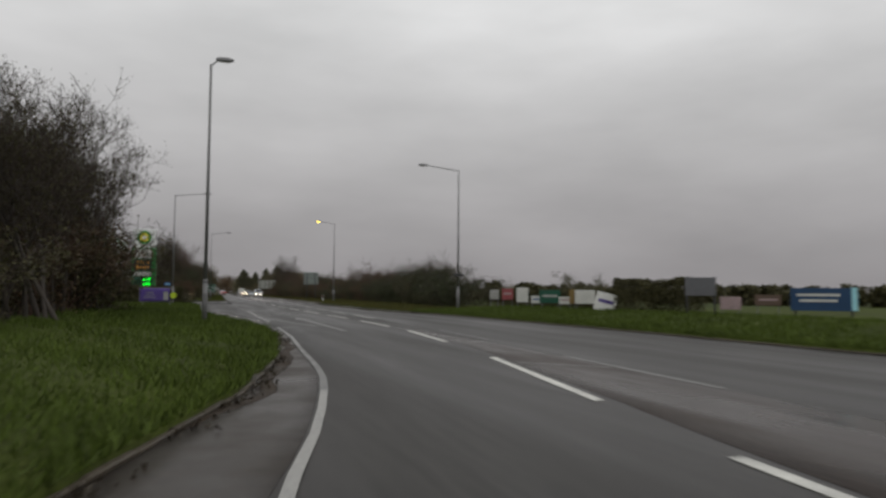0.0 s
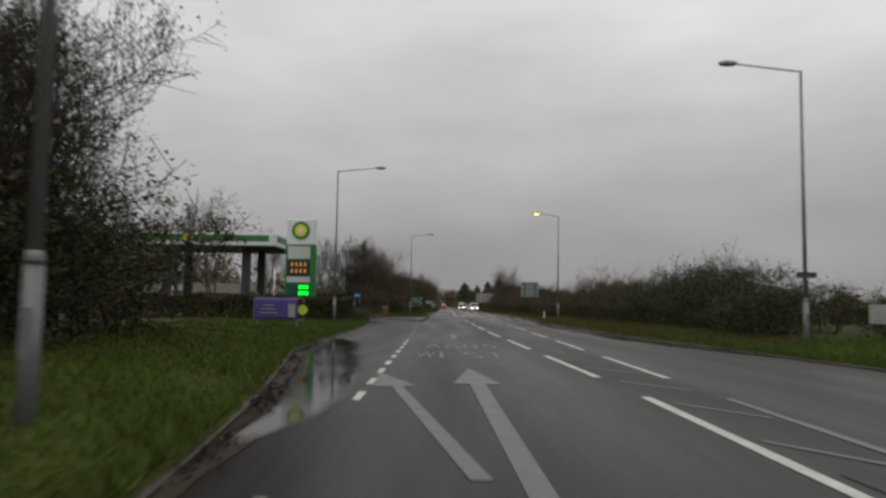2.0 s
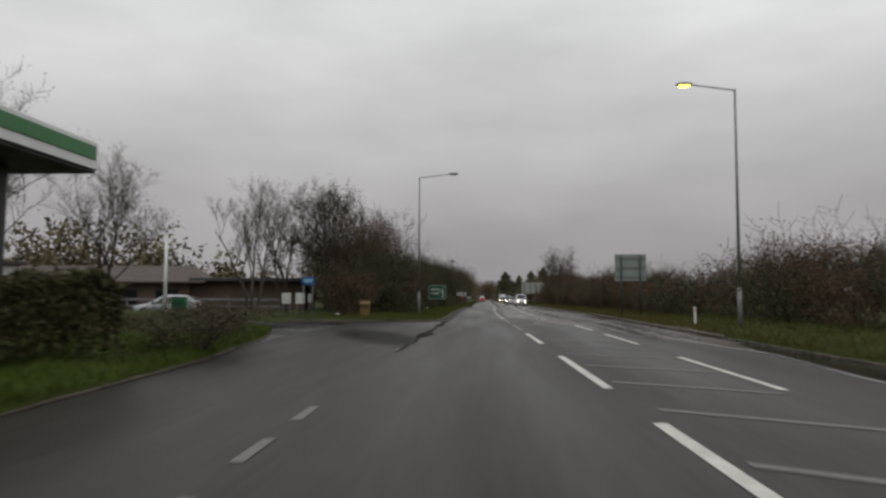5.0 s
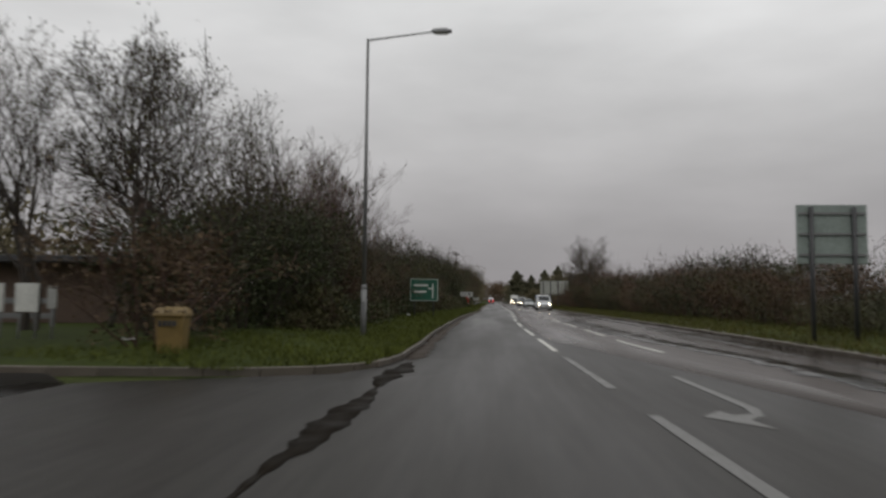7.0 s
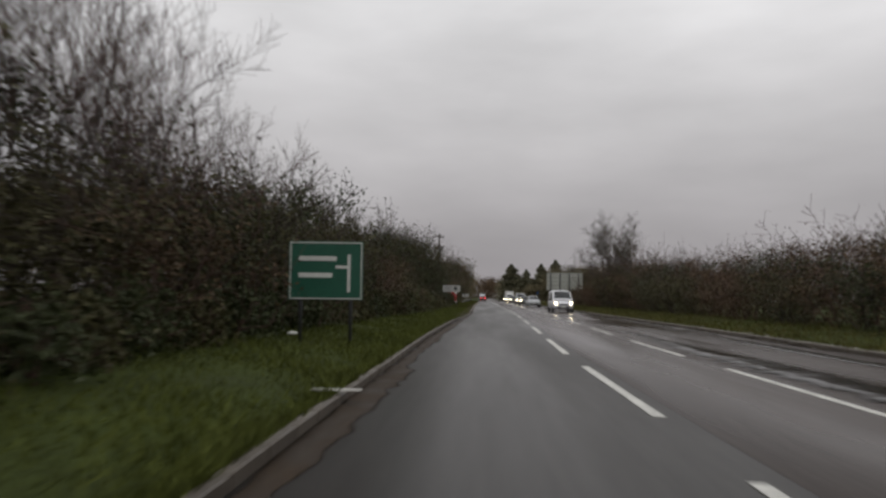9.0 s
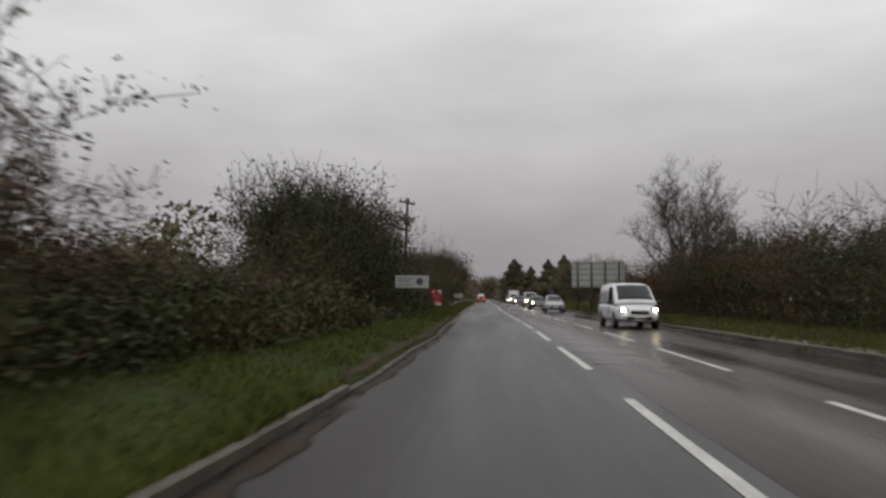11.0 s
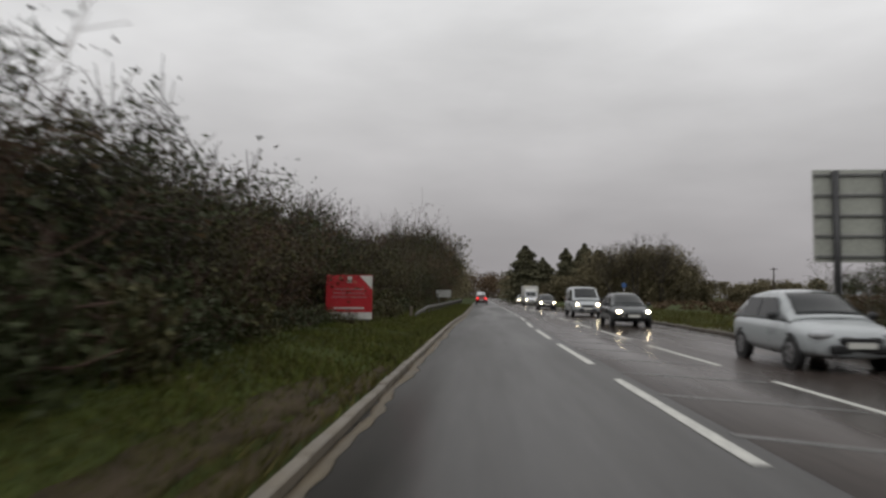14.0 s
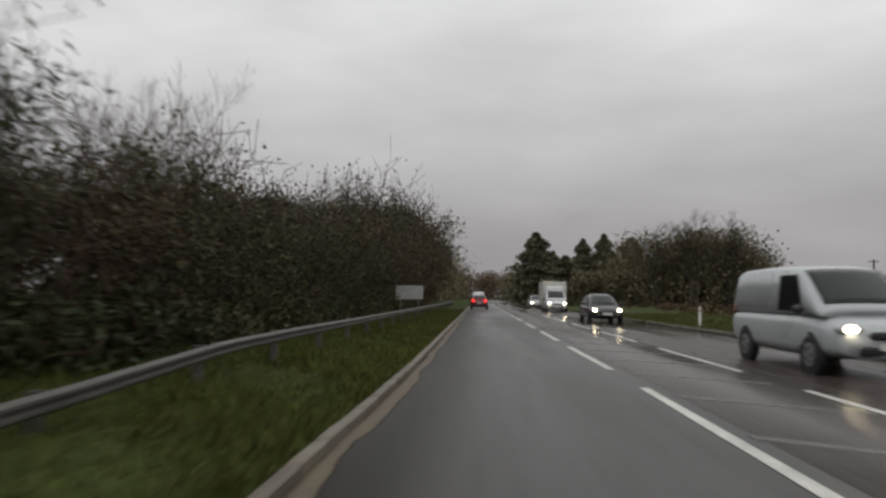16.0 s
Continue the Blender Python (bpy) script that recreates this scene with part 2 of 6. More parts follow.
# olive leaves made paler and greyer: distance haze painted into the colour
M_LEAF_FAR = mat("hazed_olive_foliage", (0.132, 0.113, 0.068), 0.8, gloss=0.1, var=0.6, scale=0.12, fine=2.0, island=0.8)
# needle colour lifted towards grey to stand in for misty air
M_NEEDLE = mat("hazed_conifer_needles", (0.104, 0.100, 0.062), 0.8, gloss=0.1, var=0.5, scale=0.4, fine=3, island=0.8)
M_GALV = mat("galvanised_steel", (0.17, 0.17, 0.17), 0.5, metal=0.25, var=0.25, scale=2, fine=25)
M_RAIL = mat("weathered_zinc_rail", (0.085, 0.079, 0.070), 0.55, metal=0.2, var=0.3, scale=2, fine=25)
M_LANTERN = mat("grey_lantern_housing", (0.16, 0.16, 0.165), 0.5, var=0.2)
M_GLASSDK = mat("dark_glass", (0.010, 0.012, 0.013), 0.10, gloss=0.32, var=0.2, rough_var=0.03)
M_LENS = mat("lantern_lens", (0.35, 0.34, 0.30), 0.2, var=0.1)
M_SODIUM = mat("lit_sodium_lens", (1.0, 0.72, 0.05), 0.4, var=0.05, emit=9.0)
M_WHITE = mat("white_sign_sheet", (0.72, 0.72, 0.70), 0.45, var=0.12, scale=1.5, fine=12)
M_OFFWHITE = mat("dirty_white_sheet", (0.50, 0.50, 0.47), 0.5, var=0.2, scale=1.5, fine=12)
M_PINK = mat("faded_pink_sheet", (0.30, 0.22, 0.225), 0.6, var=0.3, scale=2.5, fine=12)
M_DULLWHITE = mat("dull_grey_white_sheet", (0.29, 0.29, 0.275), 0.55, var=0.25, scale=1.8, fine=12)
M_RED = mat("red_sign_sheet", (0.36, 0.013, 0.02), 0.42, var=0.15, scale=2, fine=15)
M_FADED_RED = mat("faded_red_sheet", (0.24, 0.055, 0.06), 0.5, var=0.25, scale=2, fine=15)
M_GREEN_SIGN = mat("green_sign_sheet", (0.004, 0.066, 0.038), 0.4, var=0.2, scale=2, fine=15)
M_BLUE = mat("blue_sign_sheet", (0.012, 0.072, 0.23), 0.45, var=0.2, scale=2, fine=15)
M_NAVY = mat("deep_blue_sheet", (0.007, 0.040, 0.105), 0.5, var=0.2, scale=2, fine=15)
M_PALEBLUE = mat("pale_blue_sheet", (0.32, 0.62, 0.70), 0.45, var=0.15)
M_PURPLE = mat("purple_banner_cloth", (0.075, 0.045, 0.22), 0.7, var=0.3, scale=2.5, fine=12)
M_LIME = mat("lime_green_print", (0.42, 0.55, 0.02), 0.6, var=0.15)
M_YELLOW = mat("yellow_plastic", (0.175, 0.115, 0.035), 0.5, var=0.25, scale=3, fine=20)
M_SIGNBACK = mat("grey_sign_back", (0.20, 0.235, 0.215), 0.55, metal=0.1, var=0.25, scale=1.2, fine=12)
M_SIGNBACK_PALE = mat("pale_sign_back", (0.36, 0.37, 0.33), 0.5, metal=0.05, var=0.2, scale=1.2, fine=12)
M_GREYBOARD = mat("plain_grey_board", (0.105, 0.105, 0.115), 0.6, var=0.2, scale=1.2, fine=12)
M_FRAME = mat("dark_steel_frame", (0.05, 0.05, 0.052), 0.55, metal=0.3, var=0.2)
M_CANOPY_GREEN = mat("green_fascia", (0.02, 0.16, 0.035), 0.4, var=0.15)
M_CANOPY_WHITE = mat("white_fascia", (0.70, 0.71, 0.70), 0.4, var=0.12)
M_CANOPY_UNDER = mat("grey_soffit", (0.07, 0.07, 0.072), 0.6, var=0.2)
M_EMBLEM_G = mat("emblem_green", (0.02, 0.20, 0.03), 0.4, var=0.1)
M_EMBLEM_Y = mat("emblem_yellow", (0.72, 0.62, 0.06), 0.4, var=0.1)
M_LED_G = mat("green_led", (0.0, 1.0, 0.03), 0.4, var=0.05, emit=1.6)
M_LED_O = mat("orange_led", (0.8, 0.36, 0.04), 0.4, var=0.05, emit=0.10)
M_BRICK = mat("brown_brick_wall", (0.10, 0.066, 0.048), 0.8, var=0.3, scale=1.5, fine=14, bump=0.3)
M_ROOF = mat("brown_tile_roof", (0.062, 0.046, 0.037), 0.75, var=0.3, scale=1.2, fine=10, bump=0.4, bump_scale=12)
M_RENDER = mat("pale_render_wall", (0.55, 0.54, 0.52), 0.8, var=0.15, scale=1.0, fine=12)
M_SLATE = mat("grey_roof_sheet", (0.42, 0.43, 0.45), 0.5, var=0.2)
M_POLE = mat("creosoted_pole", (0.045, 0.036, 0.030), 0.8, var=0.35, scale=3, fine=30, stretch=(1, 1, 0.2))
M_STUB = mat("weathered_timber", (0.12, 0.10, 0.075), 0.8, var=0.35, scale=3, fine=30, stretch=(1, 1, 0.2))
M_INSUL = mat("porcelain_insulator", (0.10, 0.07, 0.06), 0.25, var=0.2)
M_TYRE = mat("tyre_rubber", (0.012, 0.012, 0.012), 0.7, var=0.2)
M_RIM = mat("alloy_rim", (0.35, 0.35, 0.36), 0.35, metal=0.7, var=0.15)
M_TRIM = mat("black_plastic_trim", (0.016, 0.016, 0.017), 0.5, var=0.2)
M_HEAD = mat("lit_headlamp", (1.0, 0.84, 0.55), 0.2, var=0.02, emit=24.0)
M_HEAD_OFF = mat("headlamp_glass", (0.45, 0.46, 0.48), 0.12, var=0.1)
M_TAIL = mat("lit_tail_lamp", (1.0, 0.03, 0.03), 0.25, var=0.02, emit=2.2)
M_PLATE = mat("plain_number_plate", (0.62, 0.62, 0.58), 0.5, var=0.1)


def paintwork(name, color):
    m = mat(name, color, 0.3, var=0.15, scale=1.0, fine=20, rough_var=0.08)
    m.node_tree.nodes["Principled BSDF"].inputs["Coat Weight"].default_value = 0.4
    return m


M_CAR_RED = paintwork("dark_red_car_paint", (0.16, 0.012, 0.016))
M_CAR_WHITE = paintwork("white_car_paint", (0.62, 0.63, 0.65))
M_CAR_SILVER = paintwork("silver_grey_car_paint", (0.36, 0.38, 0.39))
M_CAR_DARK = paintwork("dark_grey_car_paint", (0.020, 0.025, 0.027))
M_CAR_BLACK = paintwork("black_car_paint", (0.018, 0.019, 0.021))
M_CAR_YELLOW = paintwork("yellow_lorry_paint", (0.34, 0.24, 0.07))


# ---- shared builders ----
def thing(name, label, category, group="", m=None, kind=""):
    ob = tagged(new(name), label, category, group, kind)
    ob.empty_display_size = 0.2
    if m is not None:
        ob.matrix_world = m
    return ob


def part(name, bm, material, parent, label="", smooth=False, bevel=0.0):
    if bevel:
        sharp = [e for e in bm.edges if len(e.link_faces) == 2 and e.calc_face_angle(0) > 0.5]
        bmesh.ops.bevel(bm, geom=sharp, offset=bevel, segments=1, affect="EDGES", clamp_overlap=True)
    me = bpy.data.meshes.new(name)
    bm.to_mesh(me)
    bm.free()
    me.materials.append(material)
    if smooth:
        me.shade_smooth()
    ob = new(name, me)
    ob.parent = parent
    if label:
        ob["label"] = label
    return ob


def box(bm, c, s, turn=0.0):
    m = Matrix.Translation(c) @ Matrix.Rotation(radians(turn), 4, "Z") @ Matrix.Diagonal((*s, 1))
    return bmesh.ops.create_cube(bm, size=1.0, matrix=m)["verts"]


def boxed(name, c, s, material, parent, label="", bevel=0.0, turn=0.0):
    bm = bmesh.new()
    box(bm, c, s, turn)
    return part(name, bm, material, parent, label, bevel=bevel)


def tube(bm, p0, p1, r0, r1=None, n=10):
    p0, p1 = Vector(p0), Vector(p1)
    d = p1 - p0
    m = Matrix.Translation((p0 + p1) / 2) @ d.to_track_quat("Z", "Y").to_matrix().to_4x4()
    return bmesh.ops.create_cone(bm, cap_ends=True, segments=n, radius1=r0, radius2=r0 if r1 is None else r1, depth=d.length, matrix=m)["verts"]


def tubed(name, p0, p1, r0, material, parent, r1=None, n=10, label=""):
    bm = bmesh.new()
    tube(bm, p0, p1, r0, r1, n)
    return part(name, bm, material, parent, label, smooth=n > 8)


def loft(bm, rings):
    rows = [[bm.verts.new(p) for p in ring] for ring in rings]
    for a, b in zip(rows, rows[1:]):
        for i in range(len(a)):
            j = (i + 1) % len(a)
            bm.faces.new((a[i], a[j], b[j], b[i]))
    bm.faces.new(rows[0][::-1])
    bm.faces.new(rows[-1])
    bmesh.ops.recalc_face_normals(bm, faces=bm.faces[:])


def pane(bm, a, b, c, d, off=0.006, thick=0.006, inset=0.06):
    """A thin plate lying on the quad a b c d, drawn in from its edges."""
    a, b, c, d = (Vector(v) for v in (a, b, c, d))
    mid = (a + b + c + d) / 4
    normal = (b - a).cross(d - a).normalized()
    pts = [v + (mid - v).normalized() * inset + normal * off for v in (a, b, c, d)]
    low, top = [bm.verts.new(p - normal * thick * 2) for p in pts], [bm.verts.new(p) for p in pts]
    bm.faces.new(top)
    bm.faces.new(low[::-1])
    for i in range(4):
        j = (i + 1) % 4
        bm.faces.new((low[i], low[j], top[j], top[i]))


def raw_mesh(name, verts, faces, material, parent=None):
    """A mesh straight from arrays: verts (n, 3), faces (m, 3 or 4)."""
    me = bpy.data.meshes.new(name)
    verts, faces = np.asarray(verts, np.float32), np.asarray(faces, np.int32)
    k = faces.shape[1]
    me.vertices.add(len(verts))
    me.vertices.foreach_set("co", verts.ravel())
    me.loops.add(faces.size)
    me.loops.foreach_set("vertex_index", faces.ravel())
    me.polygons.add(len(faces))
    me.polygons.foreach_set("loop_start", np.arange(len(faces), dtype=np.int32) * k)
    me.update(calc_edges=True)
    me.materials.append(material)
    ob = new(name, me)
    ob.parent = parent
    return ob


def line(table):
    ys, xs = zip(*table)
    return lambda y: float(np.interp(y, ys, xs))


# ---- plan: the road runs along y ----
LEFT_EDGE = line([(-60, -30), (-20, -13), (-4, -6.6), (5, -4.0), (9, -2.9), (14, -2.05), (20, -1.6), (26, -1.65), (31, -2.2), (36, -2.9), (42, -3.9), (52, -4.2), (64, -4.4), (76, -5.2), (80, -5.8), (85, -6.5), (90, -7.7), (93, -10.5)])
LEFT_KERB = line([(101, -3.4), (102.4, -2.1), (105, -1.72), (110, -1.74), (116, -1.9), (128, -1.93), (140, -1.9), (152, -1.7), (163, -1.27), (168, -1.22), (174, -1.0), (180, -1.05), (215, -1.05), (235, -1.0), (250, -0.75), (285, -0.65), (700, -0.65)])
RIGHT_EDGE = line([(-60, 22), (-20, 13.5), (0, 10.9), (25, 10.6), (40, 10.0), (55, 8.8), (75, 8.4), (95, 8.6), (115, 9.2), (135, 9.2), (200, 8.7), (220, 8.7), (257, 9.2), (300, 9.0), (700, 9.0)])
MID_LEFT = line([(-10, -1.4), (0, 0.25), (2.9, 0.58), (4.2, 0.72), (6.8, 1.15), (13.6, 2.2), (17, 2.58), (24, 3.18), (33, 3.24), (42, 3.0), (51, 2.77), (60, 2.54), (84, 2.3), (92, 2.2), (108, 1.92), (123, 1.78), (135, 1.8), (165, 2.4), (182, 2.58), (208, 2.46), (224, 2.42), (235, 2.5), (242, 2.7), (248, 2.78), (300, 2.78), (700, 2.78)])
MID_RIGHT = line([(-10, 2.6), (0, 3.2), (8, 3.5), (13, 3.75), (20, 4.2), (28, 4.4), (45, 4.6), (55, 4.75), (85, 5.1), (100, 5.15), (112, 4.5), (140, 4.5), (170, 5.0), (180, 5.1), (197, 5.0), (222, 4.88), (250, 5.1), (300, 5.1), (700, 5.1)])


def ribbon(name, rows, z, material, label, category, thick=0.004, kind="structure", cols=1):
    """A thin sheet between x0 and x1 along y; rows of (y, x0, x1)."""
    v, f, n = [], [], cols + 1
    for y, x0, x1 in rows:
        v += [(x0 + (x1 - x0) * k / cols, y, z) for k in range(n)]
    for i in range(len(rows) - 1):
        for k in range(cols):
            a = i * n + k
            f.append((a, a + 1, a + n + 1, a + n))
    top = len(v)
    v += [(x, y, zz - thick) for x, y, zz in v]
    rim = [k for k in range(n)] + [i * n + n - 1 for i in range(1, len(rows))] + [(len(rows) - 1) * n + k for k in range(n - 2, -1, -1)] + [i * n for i in range(len(rows) - 2, 0, -1)]
    for a, b in zip(rim, rim[1:] + rim[:1]):
        f.append((b, a, a + top, b + top))
    ob = raw_mesh(name, v, f, material)
    # u runs across the sheet, v along it
    across = np.tile(np.arange(n) / cols, 2 * len(rows))
    along = np.tile(np.repeat(np.arange(len(rows)) / (len(rows) - 1), n), 2)
    ids = np.asarray(f, np.int32).ravel()
    ob.data.uv_layers.new(name="UVMap").data.foreach_set("uv", np.stack([across[ids], along[ids]], 1).astype(np.float32).ravel())
    return tagged(ob, label, category, kind=kind) if label else ob


def steps(y0, y1, d):
    n = max(1, round((y1 - y0) / d))
    return [y0 + (y1 - y0) * i / n for i in range(n + 1)]


# ground sheet out to the horizon
gx = [-2600, -1200, -500, -200, -90, -40, -20, 0, 20, 40, 90, 200, 500, 1200, 2600]
gy = [-1500, -500, -200, -80, -40, 0, 40, 80, 120, 160, 200, 240, 280, 330, 400, 500, 700, 1000, 1600, 2600, 3600]
gv = [(x, y, -0.06) for y in gy for x in gx]
gf = [(j * len(gx) + i, j * len(gx) + i + 1, (j + 1) * len(gx) + i + 1, (j + 1) * len(gx) + i) for j in range(len(gy) - 1) for i in range(len(gx) - 1)]
tagged(raw_mesh("ground", gv, gf, M_GROUND), "rough grass field reaching to the horizon", "ground", kind="structure")

# carriageway
road_rows = [(y, LEFT_EDGE(y) if y < 78 else (LEFT_KERB(y) if y > 101.5 else -6.2), RIGHT_EDGE(y)) for y in steps(-60, 700, 2.0)]
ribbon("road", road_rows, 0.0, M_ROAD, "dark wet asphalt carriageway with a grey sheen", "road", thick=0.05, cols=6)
yard_rows = [(y, -62.0, LEFT_EDGE(y) - 0.1 if y < 78 else (-6.3 if y < 101.5 else -8.0)) for y in steps(46, 124, 2.0)]
ribbon("forecourt", yard_rows, -0.003, M_YARD, "wet grey asphalt forecourt and entrance beside the road", "forecourt", thick=0.05, cols=4)


ribbon("worn_strip", [(y, MID_LEFT(y) + 0.22 + 0.06 * noise.noise((y * 0.5, 3, 0)), MID_LEFT(y) + 0.24 + (MID_RIGHT(y) - MID_LEFT(y) - 0.26 + 0.12 * noise.noise((y * 0.3, 9, 0))) * max(0.01, min(1.0, (28 - y) / 14))) for y in steps(-14, 28, 1.0)], 0.0042, M_SHOULDER, "worn brown strip of asphalt between the lanes", "road", thick=0.004, cols=3)
ribbon("far_lane", [(y, RIGHT_EDGE(y) - 0.01 - (RIGHT_EDGE(y) - MID_LEFT(y) - 0.3) * max(0.01, min(1.0, (y - 72) / 42)), RIGHT_EDGE(y) - 0.01) for y in steps(72, 420, 2.0)], 0.003, M_ROAD_PINK, "brownish wet asphalt of the far lane and hatching", "road", thick=0.003, cols=4)


def verge(name, rows, rise, label, material, cols=10):
    """A turfed bank: rows of (y, x at the road, x far from it), rising away from the road."""
    v, f, n = [], [], cols + 2
    for y, x0, x1 in rows:
        v.append((x0, y, -0.055))
        for k in range(cols + 1):
            u = (k / cols) ** 1.6
            x = x0 + (x1 - x0) * u
            d = abs(x - x0)
            z = 0.09 + rise * min(d, 7.0) + 0.05 * min(1, d) * noise.noise((x * 0.35, y * 0.35, 3.0)) * 2
            v.append((x, y, z))
    ends = (rows[0][0], rows[-1][0])
    for i, (x, y, z) in enumerate(v):
        ease = min(1.0, abs(y - ends[0]) / 5 + 0.04, abs(y - ends[1]) / 5 + 0.04)
        v[i] = (x, y, z if z < 0 else -0.05 + (z + 0.05) * (ease if y not in ends else 0))
    for i in range(len(rows) - 1):
        for k in range(n - 1):
            a = i * n + k
            f.append((a, a + 1, a + n + 1, a + n))
    ob = raw_mesh(name, v, f, material)
    ob.data.flip_normals() if rows[0][2] < rows[0][1] else None
    ob.data.shade_smooth()
    return tagged(ob, label, "grass verge", kind="structure")


V1 = [(y, LEFT_EDGE(y) - 0.06 + 0.13 * noise.noise((y * 0.9, 1.0, 0)), float(np.interp(y, (-60, 44, 52, 80, 93), (-70, -40, -15.5, -11.5, -12.0)))) for y in steps(-60, 92.5, 0.7)]
V2 = [(y, (LEFT_KERB(y) if y > 102.3 else -3.0 - 1.2 * (102.3 - y)) - 0.13, -60.0) for y in steps(101.4, 700, 1.6)]
V2 = V2[:1] + [(V2[0][0] + 0.15, V2[0][1], -60.0)] + V2[1:]
V3 = [(y, RIGHT_EDGE(y) + 0.13, 60.0) for y in steps(-60, 700, 1.8)]
verge("verge_south_west", V1, 0.05, "lush wet grass verge with muddy edges", M_VERGE)
verge("verge_north_west", V2, 0.045, "wet mown grass verge below a hedgerow", M_VERGE_DULL)
verge("verge_east", [w for w in V3 if w[0] < 50], 0.045, "lush wet grass verge across the road", M_VERGE)
verge("verge_north_east", [w for w in V3 if w[0] > 47], 0.03, "wet grass verge across the road", M_VERGE_DULL)

# ---- road markings ----
def mark(name, pts, material, parent, z=0.009, thick=0.006):
    """A painted patch with the outline pts."""
    bm = bmesh.new()
    f = bm.faces.new([bm.verts.new((x, y, z)) for x, y in pts])
    if f.normal.z < 0 or f.calc_area() and (f.normal_update() or f.normal.z < 0):
        f.normal_flip()
    out = bmesh.ops.extrude_face_region(bm, geom=[f])["geom"]
    bmesh.ops.translate(bm, verts=[v for v in out if isinstance(v, bmesh.types.BMVert)], vec=(0, 0, -thick + 0.0005))
    bmesh.ops.recalc_face_normals(bm, faces=bm.faces[:])
    return part(name, bm, material, parent)


def dash(parent, where, y0, y1, width, material, name="dash"):
    pts_l, pts_r = [], []
    for y in steps(y0, y1, 1.5):
        w = width / 2 * random.uniform(0.9, 1.08)
        pts_l.append((where(y) - w, y))
        pts_r.append((where(y) + w, y))
    return mark(name, pts_l + pts_r[::-1], material, parent)


centre = thing("centre_line", "broken white warning line of long worn dashes", "road marking", kind="structure")
edge = thing("hatch_edge_line", "broken white line bounding the central hatching", "road marking", kind="structure")
starts = [-11.0, -1.9, 7.2] + [18.0 + 9.02 * k for k in range(7)] + [82.8, 91.8] + [100.4] + [108.5, 117.05, 126.0, 135.0, 144.6, 154.5, 164.4, 173.3, 182.0, 190.9, 199.6, 208.0, 216.6, 225.0, 233.5, 241.8] + [250.5 + 8.8 * k for k in range(27)]
for y in starts:
    faded = 91 < y < 107
    dash(centre, MID_LEFT, y, y + 6, 0.15, M_PAINT_OLD if faded else M_PAINT)
    if not 100 < y < 108 and y > -5:
        dash(edge, MID_RIGHT, y + (0.0 if y > 30 else 0.6), y + 6, 0.13, M_PAINT if y > 30 else M_PAINT_OLD)
hatch = thing("hatching", "faded diagonal hatching between the two lanes", "road marking", kind="structure")
y = 12.0
while y < 330:
    if not 86 < y < 164:
        a, b = MID_LEFT(y) + 0.22, MID_RIGHT(y - 1.2) - 0.18
        if b - a > 0.5:
            mark("stripe", [(a, y), (a, y + 0.17), (b, y - 1.13), (b, y - 1.3)], M_PAINT_OLD, hatch)
    y += 2.9
west_line = thing("edge_line", "solid white edge line curving off the roundabout", "road marking", kind="structure")
EDGE_W = line([(-6, -4.5), (0, -3.5), (4, -2.87), (5.4, -2.52), (7.2, -2.18), (9.2, -1.86), (11, -1.63), (13, -1.52), (15.6, -1.42), (18, -1.29), (21, -1.13), (25, -1.06), (27.2, -1.02)])
for y0 in range(-6, 27, 3):
    dash(west_line, EDGE_W, y0, min(27.0, y0 + 3), 0.105, M_PAINT_EDGE if y0 < 9 else (M_PAINT_OLD if y0 < 18 else M_PAINT_MID), name="segment")
mark("end_bar", [(-1.06, 26.5), (-0.6, 26.5), (-0.56, 26.68), (-1.06, 26.68)], M_PAINT_EDGE, west_line)
slip = thing("slip_lane_line", "short white dashes marking the slip lane to the filling station", "road marking", kind="structure")
for k in range(19):
    y0 = 32.15 + 2.05 * k
    dash(slip, line([(30, -0.98), (46, -1.08), (62, -1.3), (72, -1.5)]), y0, y0 + 1.0, 0.12, M_PAINT if k < 9 else M_PAINT_OLD)
dash(slip, lambda y: -1.62, 79.7, 80.6, 0.05, M_PAINT_OLD)
ahead = [(-0.09, 0), (0.09, 0), (0.11, 2.6), (0.34, 2.6), (0.0, 4.55), (-0.34, 2.6), (-0.11, 2.6)]


def arrow(label, x, y, lean, scale=1.0, flip=1, shape=ahead, material=M_PAINT_OLD):
    ob = thing("road_arrow", label, "road marking", "arrows on the road", pose(x, y, 0))
    mark("arrow_shape", [(flip * px * scale + lean * py, py * scale) for px, py in shape], material, ob)
    return ob


arrow("faded white ahead arrow painted on wet asphalt", 0.9, 28.0, -0.03, 1.9, material=M_PAINT_OLD, shape=[(-0.05, -2.1), (0.05, -2.1), (0.07, 3.4), (0.22, 3.4), (0.0, 5.05), (-0.22, 3.4), (-0.07, 3.4)])
arrow("faded white arrow leaning off towards the slip lane", 0.5, 27.6, -0.18, 1.0, shape=[(-0.08, 0), (0.1, 0), (0.2, 6.3), (0.44, 6.5), (0.05, 8.8), (-0.26, 6.3), (0.02, 6.3)])
arrow("white ahead arrow painted beyond the road number", 0.65, 51.0, 0.006)
turn_shape = [(0.08, 0), (0.08, -3.6), (-0.06, -4.1), (-0.28, -4.35), (-0.22, -4.9), (-0.72, -4.2), (-0.42, -3.75), (-0.36, -4.05), (-0.14, -3.95), (-0.06, -3.5), (-0.06, 0)]
for ay, ax in ((102.4, 3.45), (116.9, 3.02)):
    arrow("faded white turn arrow in the right-turn lane", ax, ay, 0.0, 1.1, shape=turn_shape)


